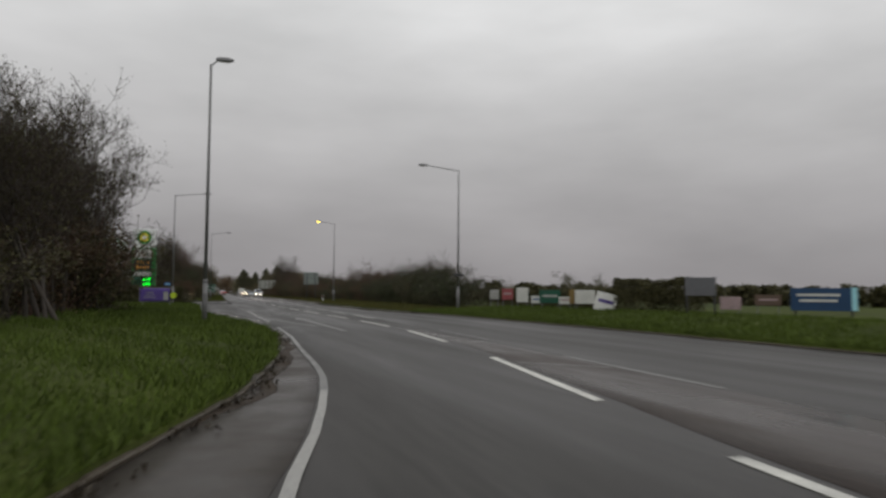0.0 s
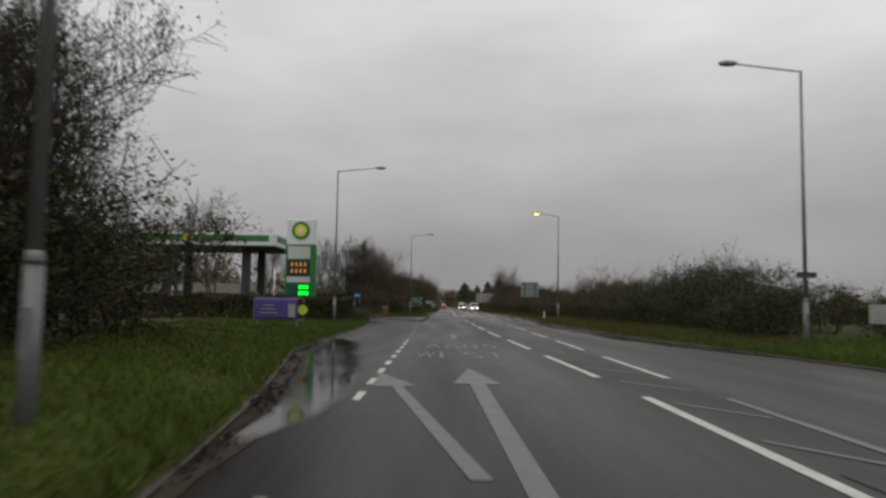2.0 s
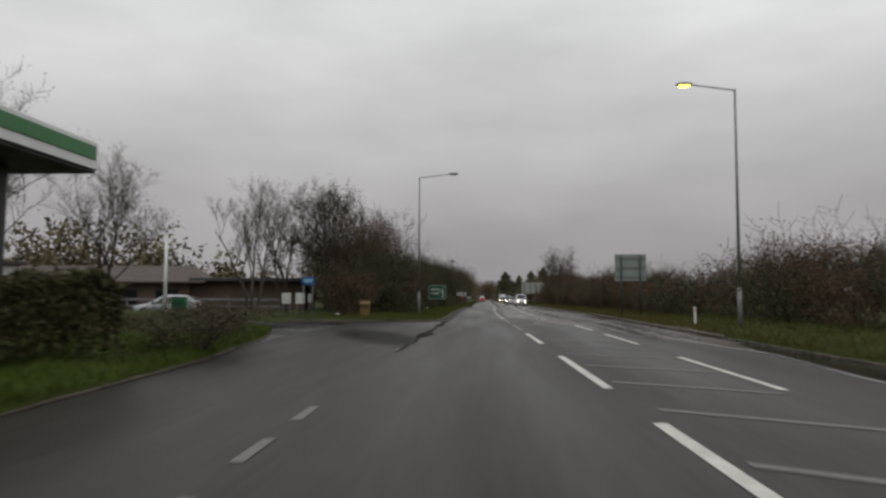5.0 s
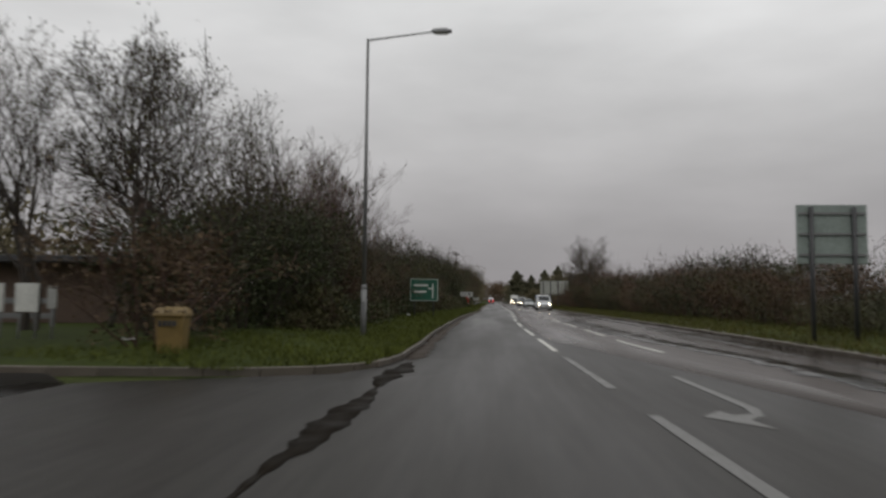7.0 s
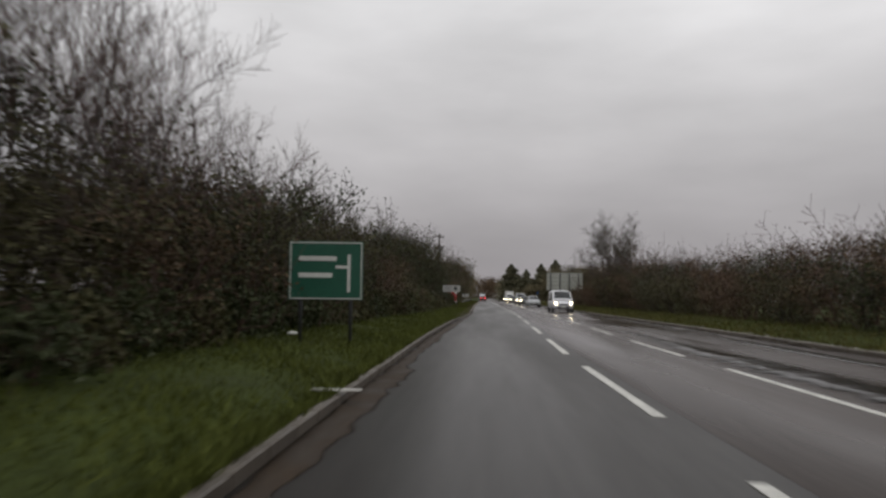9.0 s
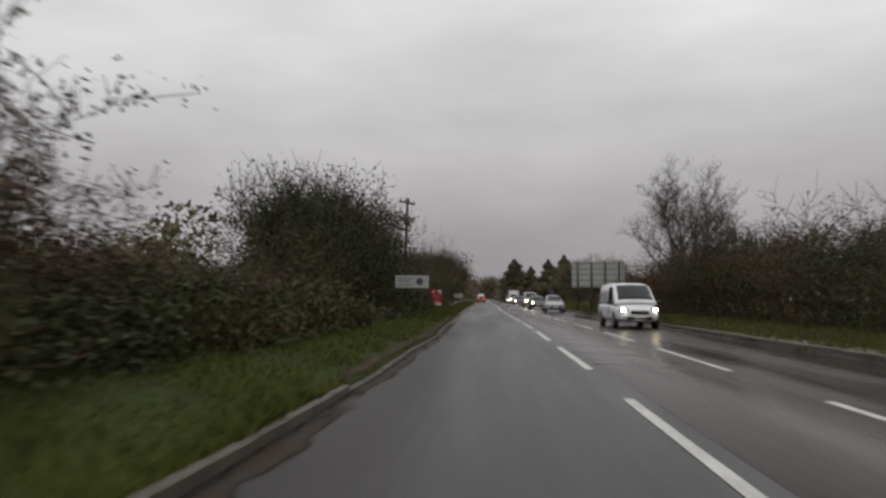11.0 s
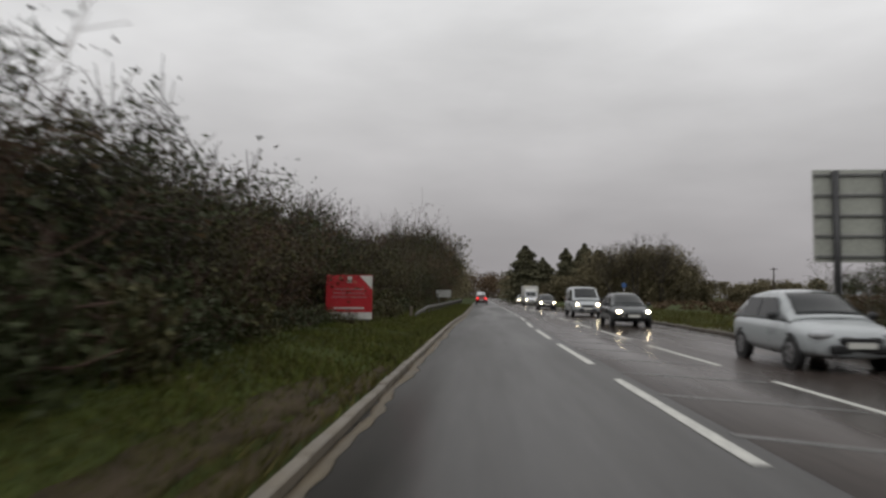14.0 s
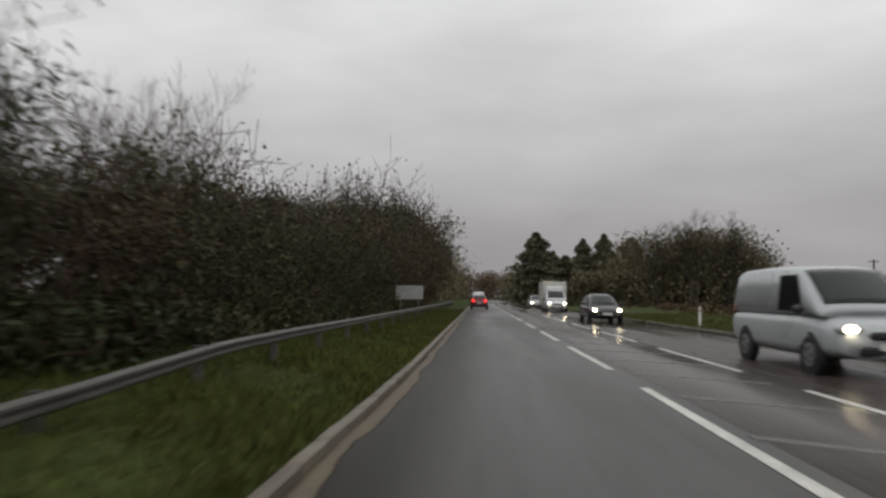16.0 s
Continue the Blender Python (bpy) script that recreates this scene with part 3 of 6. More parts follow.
def lettering(text, label, x, y, width, length, bold=-0.018):
    """Road lettering, stretched along the road, letter by letter."""
    ob = thing("road_lettering", label, "road lettering", "words on the road", pose(x, y, 0))
    for n, ch in enumerate(text):
        cu = bpy.data.curves.new("letter", "FONT")
        cu.body, cu.size, cu.offset = ch, 1.0, bold
        tmp = new("letter", cu)
        me = bpy.data.meshes.new_from_object(tmp.evaluated_get(bpy.context.evaluated_depsgraph_get()))
        bpy.data.objects.remove(tmp)
        co = np.zeros(len(me.vertices) * 3)
        me.vertices.foreach_get("co", co)
        co = co.reshape(-1, 3)
        lo, hi = co.min(0), co.max(0)
        step = width / len(text)
        co[:, 0] = step * n + (co[:, 0] - lo[0]) / (hi[0] - lo[0]) * step * 0.8
        co[:, 1] = (co[:, 1] - lo[1]) / (hi[1] - lo[1]) * length
        co[:, 2] = 0.009
        me.vertices.foreach_set("co", co.ravel())
        me.materials.clear()
        me.materials.append(M_PAINT_OLD if ch == "E" else M_PAINT_MID)
        new("letter", me).parent = ob
    return ob


lettering("WEST", "the word WEST in worn white road paint", -0.5, 40.6, 2.5, 2.35)
lettering("A605", "the road number A605 in worn white road paint", -0.34, 44.9, 2.4, 2.5)


# water and mud along the edges
ribbon("shoulder", [(y, LEFT_EDGE(y), min(EDGE_W(y) - 0.09, LEFT_EDGE(y) + 4)) for y in steps(-5, 26, 1.0)], 0.003, M_EDGE_MUD, "brown worn asphalt shoulder beside the edge line", "road", thick=0.003, cols=3)

def wander(where, y0, y1, w0, w1, seed, d=0.6):
    r, rows = random.Random(seed), []
    for y in steps(y0, y1, d):
        k = min(1, (y - y0) / 2, (y1 - y) / 2) + 0.02
        mid = where(y) + 0.12 * noise.noise((y * 0.5, seed, 0)) * 2
        w = k * (w0 + (w1 - w0) * (0.5 + 0.9 * noise.noise((y * 0.28, seed * 3.1, 5)))) + r.uniform(0, 0.05) * k
        rows.append((y, mid - abs(w) / 2, mid + abs(w) / 2))
    return rows


def ragged(where, y0, y1, thin, blobs, seed, d=0.16):
    """A crooked band, thin but for blobs of (y, half length, extra width)."""
    r, rows = random.Random(seed), []
    for y in steps(y0, y1, d):
        w = thin * (0.6 + 0.8 * abs(noise.noise((y * 0.9, seed, 1)))) + r.uniform(-0.25, 0.25) * thin
        for b, half, more in blobs:
            w += more * max(0.0, 1 - ((y - b) / half) ** 2) * (0.8 + 0.5 * noise.noise((y * 1.7, seed, 4)))
        w = max(0.03, w)
        mid = where(y) + 0.10 * noise.noise((y * 0.45, seed, 0)) + 0.05 * noise.noise((y * 2.1, seed, 7))
        rows.append((y, mid - w * r.uniform(0.42, 0.55), mid + w * r.uniform(0.42, 0.55)))
    return rows


ribbon("tar_joint", ragged(lambda y: -1.5, 79, 104.5, 0.10, ((80.8, 1.6, 0.05), (87.8, 2.4, 0.62), (91.3, 1.8, 0.25), (97.2, 2.6, 0.42), (102.4, 2.2, 0.5)), 3), 0.0068, M_TAR, "dark soaked tar joint across the entrance mouth", "road joint")
ribbon("gutter_puddle", ragged(lambda y: LEFT_KERB(y) + 0.2, 104.5, 160, 0.50, ((108, 3, 0.35), (113.5, 2.5, 0.45), (119, 3, 0.3), (127, 5, 0.3), (139, 4, 0.3), (149, 6, 0.3)), 5, 0.45), 0.005, M_GUTTER, "dark wet mud gathered in the gutter", "mud", cols=2)
ribbon("gutter_puddle", ragged(lambda y: LEFT_KERB(y) + 0.12, 160.2, 187, 0.26, ((166, 8, 0.12), (180, 5, 0.1)), 6, 0.9), 0.005, M_GUTTER, "brown wet mud gathered in the gutter", "mud", cols=2)
ribbon("bare_soil", ragged(lambda y: LEFT_KERB(y) - 0.34, 160, 217, 0.36, ((167, 5, 0.12), (176, 6, 0.18), (184, 5, 0.16), (197, 6, 0.3)), 21, 0.4), 0.125, M_SOIL, "bare brown soil worn into the verge edge", "soil", thick=0.06)
ribbon("road_silt", ragged(lambda y: LEFT_KERB(y) + 0.08, 182, 300, 0.30, ((192, 9, 0.1), (222, 9, 0.1), (244, 9, 0.14), (262, 8, 0.12)), 31, 0.5), 0.005, M_SILT, "pale brown silt washed along the kerb", "mud", cols=2)
ribbon("bare_soil", ragged(lambda y: LEFT_KERB(y) - 0.95, 203.0, 212.5, 0.35, ((206, 2.5, 0.5), (209.5, 2.4, 0.7)), 22, 0.3), 0.165, M_SOIL, "bare brown soil churned across the verge", "soil", thick=0.1)
ribbon("gutter_puddle", wander(lambda y: LEFT_EDGE(y) + 0.16, 6, 46, 0.16, 0.44, 8), 0.005, M_GUTTER, "wet mud washed off the verge edge", "mud", cols=2)


def film(y0, y1, inner, outer, seed, d=0.5, fade=6.0, rag=1.0):
    """A sheet of water between two ragged sides."""
    rows = []
    for y in steps(y0, y1, d):
        k = math.sqrt(min(1.0, (y - y0) / fade + 0.001, (y1 - y) / fade + 0.001))
        b = outer(y) - 0.03
        a = b + (inner(y) + rag * (0.5 * noise.noise((y * 0.16, seed, 0)) + 0.2 * noise.noise((y * 0.7, seed, 3))) - b) * k
        rows.append((y, a, b))
    return rows


ribbon("verge_puddle", film(28.5, 51, line([(27, -0.8), (31, -0.8), (36, -1.1), (42, -1.8), (51, -2.8)]), lambda y: LEFT_EDGE(y) + 0.08, 15, 0.4, 4.0, 0.4), 0.0056, M_SHALLOW, "shallow clear puddle of rain water against the verge", "puddle", cols=4)
ribbon("water_film", film(42, 84, line([(42, 9.0), (46, 8.2), (52, 7.3), (60, 6.9), (72, 6.7), (84, 7.2)]), RIGHT_EDGE, 12), 0.0052, M_FILM, "thin sheet of rain water lying on the far lane", "puddle", cols=4)
ribbon("soaked_reflection_band", ragged(line([(84, 6.2), (100, 6.5), (107, 6.4), (113, 5.75), (120, 5.5), (135, 5.5), (148, 5.6)]), 84, 148, 0.8, ((91, 6, 0.6), (98.5, 7, 1.1), (108, 6, 0.9), (119, 9, 1.2), (133, 9, 1.1)), 9, 0.3), 0.0062, M_SOAK_REFLECTION, "ragged soaked band in the far lane, the hedge's dark reflection painted in", "road", cols=2)
ribbon("soaked_reflection_band", ragged(lambda y: RIGHT_EDGE(y) - 1.1, 84, 152, 0.5, ((96, 9, 0.7), (118, 10, 0.6), (137, 9, 0.6)), 13, 0.4), 0.0058, M_SOAK_REFLECTION, "soaked band near the far kerb, the hedge's dark reflection painted in", "road", cols=2)
ribbon("entrance_puddle", [(y, -2.9 - 0.36 * (y - 86.2) - 2.3, min(-1.46, -2.9 - 0.36 * (y - 86.2) + 2.3)) for y in steps(78.0, 94, 0.5)], 0.0056, M_POOL_REFLECTION, "shallow pool in the entrance mouth, a bush's dark reflection painted in", "puddle", cols=2)

ribbon("footway", [(y, RIGHT_EDGE(y) + 0.13, RIGHT_EDGE(y) + 0.15 + min(1.0, (y - 86) / 10) + 0.12 * noise.noise((y * 0.4, 0, 2))) for y in steps(88, 300, 1.0)], 0.112, M_PATH, "narrow pale worn footway behind the far kerb", "footway", thick=0.15)

# ---- vegetation ----


def grow(r, base, way, length, radius, level, top, segs, spread=0.7, up=0.25, kids=6):
    """Limbs as (start, end, radii, level), branching level by level."""
    n = 4 if level == 0 else (3 if level == 1 else 2)
    p, d, rad = np.array(base, float), np.array(way, float), radius
    d /= np.linalg.norm(d)
    pts = [(p.copy(), d.copy(), rad)]
    for _ in range(n):
        d = d + r.normal(0, 0.13, 3) + np.array([0, 0, up * 0.25])
        d /= np.linalg.norm(d)
        q = p + d * length / n
        nr = max(0.004, rad - radius * 0.75 / n)
        segs.append((p, q, rad, nr, level))
        p, rad = q, nr
        pts.append((p.copy(), d.copy(), rad))
    if level == top:
        return
    for k in range(kids):
        u = 0.3 + 0.7 * (k + r.random()) / kids
        i = min(n - 1, int(u * n))
        f = u * n - i
        b = pts[i][0] * (1 - f) + pts[i + 1][0] * f
        side = r.normal(0, 1, 3)
        side -= side.dot(pts[i][1]) * pts[i][1]
        side /= np.linalg.norm(side)
        w = pts[i][1] * (1 - spread) + side * spread + np.array([0, 0, up])
        grow(r, b, w, length * r.uniform(0.42, 0.62) * (1.1 - 0.35 * u), pts[i][2] * 0.6, level + 1, top, segs, spread, up, kids)


def limb_mesh(name, segs, material, parent, thin=0.006):
    # the finest twigs are drawn straight, in one piece
    finest, joined = max(w[4] for w in segs), []
    for w in segs:
        if finest > 1 and w[4] == finest and joined and joined[-1][1] is w[0]:
            joined[-1] = (joined[-1][0], w[1], joined[-1][2], w[3], w[4])
        else:
            joined.append(w)
    v, f, n0 = [], [], 0
    for a, b, ra, rb, level in joined:
        k = 6 if ra > 0.06 else 3
        d = b - a
        d = d / np.linalg.norm(d)
        s = np.cross(d, (0.3, 0.9, 0.2))
        s /= np.linalg.norm(s)
        t = np.cross(d, s)
        ang = np.arange(k) * 2 * np.pi / k
        ring = np.outer(np.cos(ang), s) + np.outer(np.sin(ang), t)
        v.append(a + ring * max(ra, thin))
        v.append(b + ring * max(rb, thin * 0.7))
        for i in range(k):
            j = (i + 1) % k
            f += [(n0 + i, n0 + j, n0 + k + j), (n0 + i, n0 + k + j, n0 + k + i)]
        n0 += 2 * k
    return raw_mesh(name, np.concatenate(v), f, material, parent)


def leaf_mesh(name, centres, size, material, parent, r, droop=0.0):
    n = len(centres)
    a = r.normal(0, 1, (n, 3))
    a /= np.linalg.norm(a, axis=1)[:, None]
    b = np.cross(a, r.normal(0, 1, (n, 3)))
    b /= np.linalg.norm(b, axis=1)[:, None]
    s = size * r.uniform(0.5, 1.4, (n, 1))
    v = np.stack([centres - a * s * 0.35 - b * s * 0.4, centres + a * s * 0.35 - b * s * 0.4, centres + b * s * 0.7], 1).reshape(-1, 3)
    return raw_mesh(name, v, np.arange(3 * n).reshape(-1, 3), material, parent)


def twig_tips(segs, level):
    return np.array([(s[0] + s[1]) / 2 for s in segs if s[4] >= level] + [s[1] for s in segs if s[4] >= level])


def bare_tree(seed, height, label, material=M_TWIG, stems=1, spread=0.55, leaves=0, leaf=M_LEAF_BROWN, kids=6, slim=1.0, leaf_size=0.085, thin=0.009, girth=1.0):
    r = np.random.default_rng(seed)
    ob = thing("tree", label, "tree")
    segs = []
    for k in range(stems):
        lean = np.array([r.normal(0, 0.16 * slim), r.normal(0, 0.16 * slim), 1.0])
        grow(r, (r.normal(0, 0.15 * stems), r.normal(0, 0.15 * stems), -0.2), lean, height * r.uniform(0.72, 0.9), (height * 0.011 + 0.015) * girth, 0, 3, segs, spread, 0.3, kids)
    limb_mesh("trunk", [s for s in segs if s[4] <= 1], M_BARK, ob)
    tagged(limb_mesh("branchwork", [s for s in segs if s[4] > 1], material, ob, thin=thin), kind="stuff")
    if leaves:
        tips = twig_tips(segs, 2)
        c = tips[r.integers(0, len(tips), leaves)] + r.normal(0, 0.16, (leaves, 3))
        leaf_mesh("crown", c, leaf_size, leaf, ob, r)
    return ob


TALL = {}


def shrub(seed, height, width, label, leaf, twig, leaves=4500, leaf_size=0.099, name="shrub", stems=8):
    r = np.random.default_rng(seed)
    ob = thing(name, label, "shrub")
    segs = []
    for k in range(stems):
        a = 2 * np.pi * (k + r.random()) / stems
        out = r.uniform(0.1, 0.75)
        grow(r, (math.cos(a) * width * 0.12, math.sin(a) * width * 0.12, -0.2), (math.cos(a) * out, math.sin(a) * out, 1.0), height * r.uniform(0.55, 0.92), 0.045, 0, 2, segs, 0.62, 0.22, 5)
    tagged(limb_mesh("branchwork", segs, twig, ob, thin=0.011), kind="stuff")
    # leaves in uneven clumps round the twigs, thick to the ground
    tips = twig_tips(segs, 1)
    k = leaves // 3
    low = tips[tips[:, 2] < np.percentile(tips[:, 2], 80)]
    n1 = (leaves - k) * 4 // 5
    c1 = np.concatenate([low[r.integers(0, len(low), n1)], tips[r.integers(0, len(tips), leaves - k - n1)]]) + r.normal(0, 0.17, (leaves - k, 3))
    u = r.random(k)
    a, rad = r.uniform(0, 2 * np.pi, k), width * 0.5 * np.sqrt(r.random(k)) * (1.0 - 0.5 * u)
    c2 = np.stack([np.cos(a) * rad, np.sin(a) * rad, 0.05 + u * height * 0.62], 1)
    c = np.concatenate([c1, c2])
    leaf_mesh("crown", c, leaf_size, leaf, ob, r)
    TALL[id(ob)] = float(np.percentile(c[:, 2], 99.3))
    return ob


def conifer(seed, height, label):
    r = np.random.default_rng(seed)
    ob = thing("conifer", label, "tree")
    segs = [(np.array([0, 0, -0.2]), np.array([0, 0, height]), height * 0.016, 0.02, 0)]
    limb_mesh("trunk", segs, M_BARK, ob)
    n = 8200
    u = r.random(n) ** 0.85
    tier = 0.75 + 0.25 * np.sin(u * 38 + r.normal(0, 0.5, n))
    rad = height * 0.40 * (1 - u) ** 0.62 * np.sqrt(r.random(n)) * tier + 0.08
    a = r.uniform(0, 2 * np.pi, n)
    lump = 1 + 0.25 * np.sin(a * 3 + u * 9)
    c = np.stack([np.cos(a) * rad * lump, np.sin(a) * rad * lump, 0.6 + u * (height - 0.4) - rad * 0.25], 1)
    leaf_mesh("crown", c, 0.42, M_NEEDLE, ob, r)
    return ob


def scatter(proto, spots, group):
    """The first spot takes the built one, the rest are copies; spots of (x, y, z, scale, turn, height factor)."""
    for n, (x, y, z, s, turn, tall) in enumerate(spots):
        m = pose(x, y, z, 0, 0, turn)
        ob = proto if n == 0 else copy_thing(proto, m)
        ob.matrix_basis = m @ Matrix.Diagonal((s, s, s * tall, 1))
        ob["group"] = group


HL = line([(104, 4.8), (109, 5.3), (114, 6.2), (119, 6.4), (124, 5.4), (132, 5.2), (138, 5.5), (144, 6.0), (150, 6.2), (156, 6.5), (160, 5.5), (164, 3.5), (168, 2.5), (181, 2.5), (183.5, 4.6), (186, 5.6), (190, 7.2), (194, 7.5), (198, 7.2), (199.5, 5.8), (202, 5.3), (206, 5.4), (212, 5.5), (219, 4.8), (224, 4.8), (229, 5.2), (232, 5.3), (237, 5.0), (244, 5.1), (252, 4.5), (256, 4.9), (262, 5.3), (268, 6.4), (274, 6.2), (279, 5.9), (290, 8.2), (300, 10.2), (320, 11.2), (350, 12.4), (420, 13.5)])
HR = line([(54, 1.9), (57, 3.0), (59, 2.6), (61, 2.0), (63, 2.9), (66, 4.2), (70, 4.0), (75, 3.9), (78, 3.6), (84, 3.6), (88, 3.8), (95, 4.6), (99, 4.7), (106, 4.1), (111, 4.0), (113, 2.3), (121, 2.1), (123, 3.4), (128, 4.0), (132, 4.4), (141, 4.5), (147, 4.1), (157, 4.3), (165, 4.2), (179, 4.8), (190, 5.4), (203, 5.4), (213, 4.0), (222, 2.6), (232, 2.0), (240, 1.4)])
r = random.Random(4)
protos = {
    "olive": [shrub(s, 5.0, 3.6, "dense dark olive hawthorn shrub in the roadside hedgerow", M_LEAF, M_TWIG) for s in (21, 22, 23)],
    "brown": [shrub(s, 5.0, 3.6, "brown half-bare thorn shrub in the roadside hedgerow", M_LEAF_BROWN, M_TWIG_RED, leaves=3800) for s in (31, 32)],
    "green": [shrub(s, 5.0, 3.4, "dark evergreen shrub in the roadside hedgerow", M_LEAF_GREEN, M_TWIG, leaves=5200) for s in (41,)],
    "bramble": [shrub(s, 1.5, 2.3, "low tangled bramble at the foot of the hedgerow", leaf, M_TWIG_RED, leaves=1300, name="bramble", stems=4) for s, leaf in ((45, M_LEAF), (46, M_LEAF_GREEN))],
}
spots = {id(p): [] for some in protos.values() for p in some}


def plant(kinds, x, y, h, z, fat=1.0):
    p = r.choice(protos[r.choice(kinds)])
    s = fat * (0.62 + 0.085 * h)
    spots[id(p)].append((x, y, z, s, r.uniform(0, 360), (h - z) / TALL[id(p)] / s))


y, k = 105.0, 0
while y < 330:
    h = HL(y)
    kinds = ("olive", "olive", "green", "brown") if y < 165 or 190 < y < 245 else (("olive", "olive", "brown", "green") if y > 245 else ("olive", "green", "olive", "brown"))
    front = LEFT_KERB(y) - (5.6 if y > 112 else 6.8)
    if 184.0 < y < 188 or 225 < y < 232.5:
        front -= 1.3
    near = -0.372 * (y - 82) + 1.3 if y < 125 else -99.0
    plant(kinds, max(near, front - r.uniform(-0.3, 0.5)), y, h * r.uniform(0.66, 0.85), 0.28)
    if k % 3 and y > 113:
        plant(kinds, max(near, front - 2.6 - r.uniform(-0.5, 0.8)), y + 1.0, h * r.uniform(0.92, 1.15), 0.3, 1.2)
    k += 1
    y += 2.45 if y < 260 else 3.4
for x, y, h in ((-7.8, 193.5, 7.0), (-8.8, 192.0, 7.8), (-10.0, 194.5, 8.2), (-9.4, 191.0, 7.2), (-9.8, 196.5, 8.2), (-8.4, 196.0, 7.4), (-8.8, 194.0, 7.4), (-10.0, 193.2, 7.6), (-10.4, 196.4, 7.6), (-10.2, 198.2, 7.6), (-10.8, 199.8, 7.6)):
    plant(("olive", "olive", "green"), x, y, h, 0.3, 1.1)
for x, y, h in ((-9.4, 226.5, 5.0), (-9.0, 229.5, 5.2), (-8.8, 232.5, 5.2), (-8.6, 235.5, 5.0), (-8.4, 238.5, 4.9), (-8.2, 241.5, 4.7), (-8.0, 245.0, 4.6), (-7.9, 249.0, 4.5), (-11.0, 228.0, 5.6), (-10.8, 234.0, 5.6)):
    plant(("olive", "olive", "green"), x, y, h, 0.3, 1.1)
# brambles creeping out over the grass
FOOT = line([(112, -5.0), (118, -4.7), (125, -4.7), (128, -5.5), (137, -5.5), (144, -5.2), (155, -4.8), (163, -4.0), (168, -3.7), (178, -3.9), (182, -4.5), (184, -3.7), (191, -3.6), (197, -3.7), (212, -3.7), (216, -4.6), (222, -5.2), (230, -4.8), (236, -3.8), (242, -4.5), (250, -4.6), (300, -4.6)])
y = 113.0
while y < 296:
    p = r.choice(protos["bramble"])
    wide = r.uniform(0.85, 1.3)
    low = 0.5 if 220 < y < 233 or 177 < y < 188 else 1.0
    spots[id(p)].append((FOOT(y) - 0.75 * wide + r.uniform(-0.25, 0.2), y, 0.2, wide, r.uniform(0, 360), low * r.uniform(0.75, 1.35)))
    y += r.uniform(1.2, 2.0)
y = 55.0
while y < 236:
    h = HR(y)
    kinds = ("brown", "brown", "olive", "green") if y > 60 else ("olive", "green")
    plant(kinds, RIGHT_EDGE(y) + (6.4 if y < 110 else 5.2) + r.uniform(-0.4, 0.5), y, h * r.uniform(0.62, 0.82), 0.12)
    if y < 222:
        plant(kinds, RIGHT_EDGE(y) + (9.0 if y < 110 else 7.8) + r.uniform(-0.6, 0.7), y + 1.3, h * r.uniform(0.9, 1.12), 0.14, 1.1)
    y += 3.1
for x, y, h in ((16.2, 62, 4.0), (16.0, 66.5, 4.2), (17.0, 231, 3.0), (18.5, 238, 2.9), (14.5, 58, 3.6), (13.9, 52.3, 2.7), (14.6, 55.0, 2.4), (-5.9, 77.0, 1.15), (-6.6, 79.5, 1.2), (-7.6, 83.5, 1.15), (-8.4, 86.0, 1.1), (-9.6, 88.5, 1.0)):
    plant(("olive", "green"), x, y, h, 0.15)
for x, y, h in ((-10.8, 22, 3.4), (-11.5, 26, 3.6), (-11.8, 29.5, 3.2), (-12.6, 33, 3.6), (-13.4, 37, 3.4), (-14.5, 24, 4.0), (-15.2, 30, 4.2), (-16, 35, 4.0), (-9.8, 18.5, 2.8), (-9.2, 41, 4.6), (-9.8, 44, 4.4), (-11.0, 46.5, 4.2), (-9.4, 36.2, 4.6), (-10.6, 38.6, 5.2), (-9.9, 33.0, 4.4), (-10.2, 29.0, 4.2), (-12.6, 41, 4.4), (-8.9, 37.2, 3.0), (-13.4, 45, 4.2), (-15.5, 47, 4.4), (-17.5, 44, 4.4), (-16.5, 40, 4.2)):
    plant(("olive", "olive", "brown"), x, y, h, 0.3, 1.2)
for some in protos.values():
    for p in some:
        scatter(p, spots[id(p)], "hedgerow brambles" if p in protos["bramble"] else "hedgerow shrubs")

# trees by the roundabout exit
t1 = bare_tree(51, 9.4, "tall bare roadside tree with a dense crown of fine twigs", stems=5, spread=0.62, leaves=5200, leaf=M_LEAF, kids=7)
t2 = bare_tree(52, 8.0, "bare thorny tree with dark twigs and few leaves", stems=6, spread=0.64, leaves=6000, leaf=M_LEAF, kids=7)
scatter(t1, [(-9.8, 31, 0.4, 0.95, 0, 0.95), (-13.6, 39.5, 0.4, 1.0, 130, 1.0), (-16.5, 27, 0.4, 1.1, 220, 1.0), (-18, 31, 0.3, 1.0, 10, 1.1), (-12.4, 40.2, 0.4, 0.92, 40, 1.1), (-16.0, 42.5, 0.4, 1.0, 190, 1.0)], "roadside trees")
scatter(t2, [(-8.9, 25, 0.4, 0.86, 20, 0.9), (-11.5, 35.2, 0.4, 1.0, 75, 0.95), (-13.0, 23, 0.4, 1.0, 160, 1.0), (-18.5, 35, 0.4, 1.0, 300, 1.0), (-10.0, 40.0, 0.4, 0.9, 340, 1.05), (-9.7, 37.8, 0.4, 0.84, 110, 1.05), (-15.5, 40.0, 0.4, 1.1, 250, 1.1), (-11.5, 279, 0.3, 0.8, 90, 1.0), (-9.75, 110.4, 0.3, 0.96, 60, 1.08)], "roadside trees")
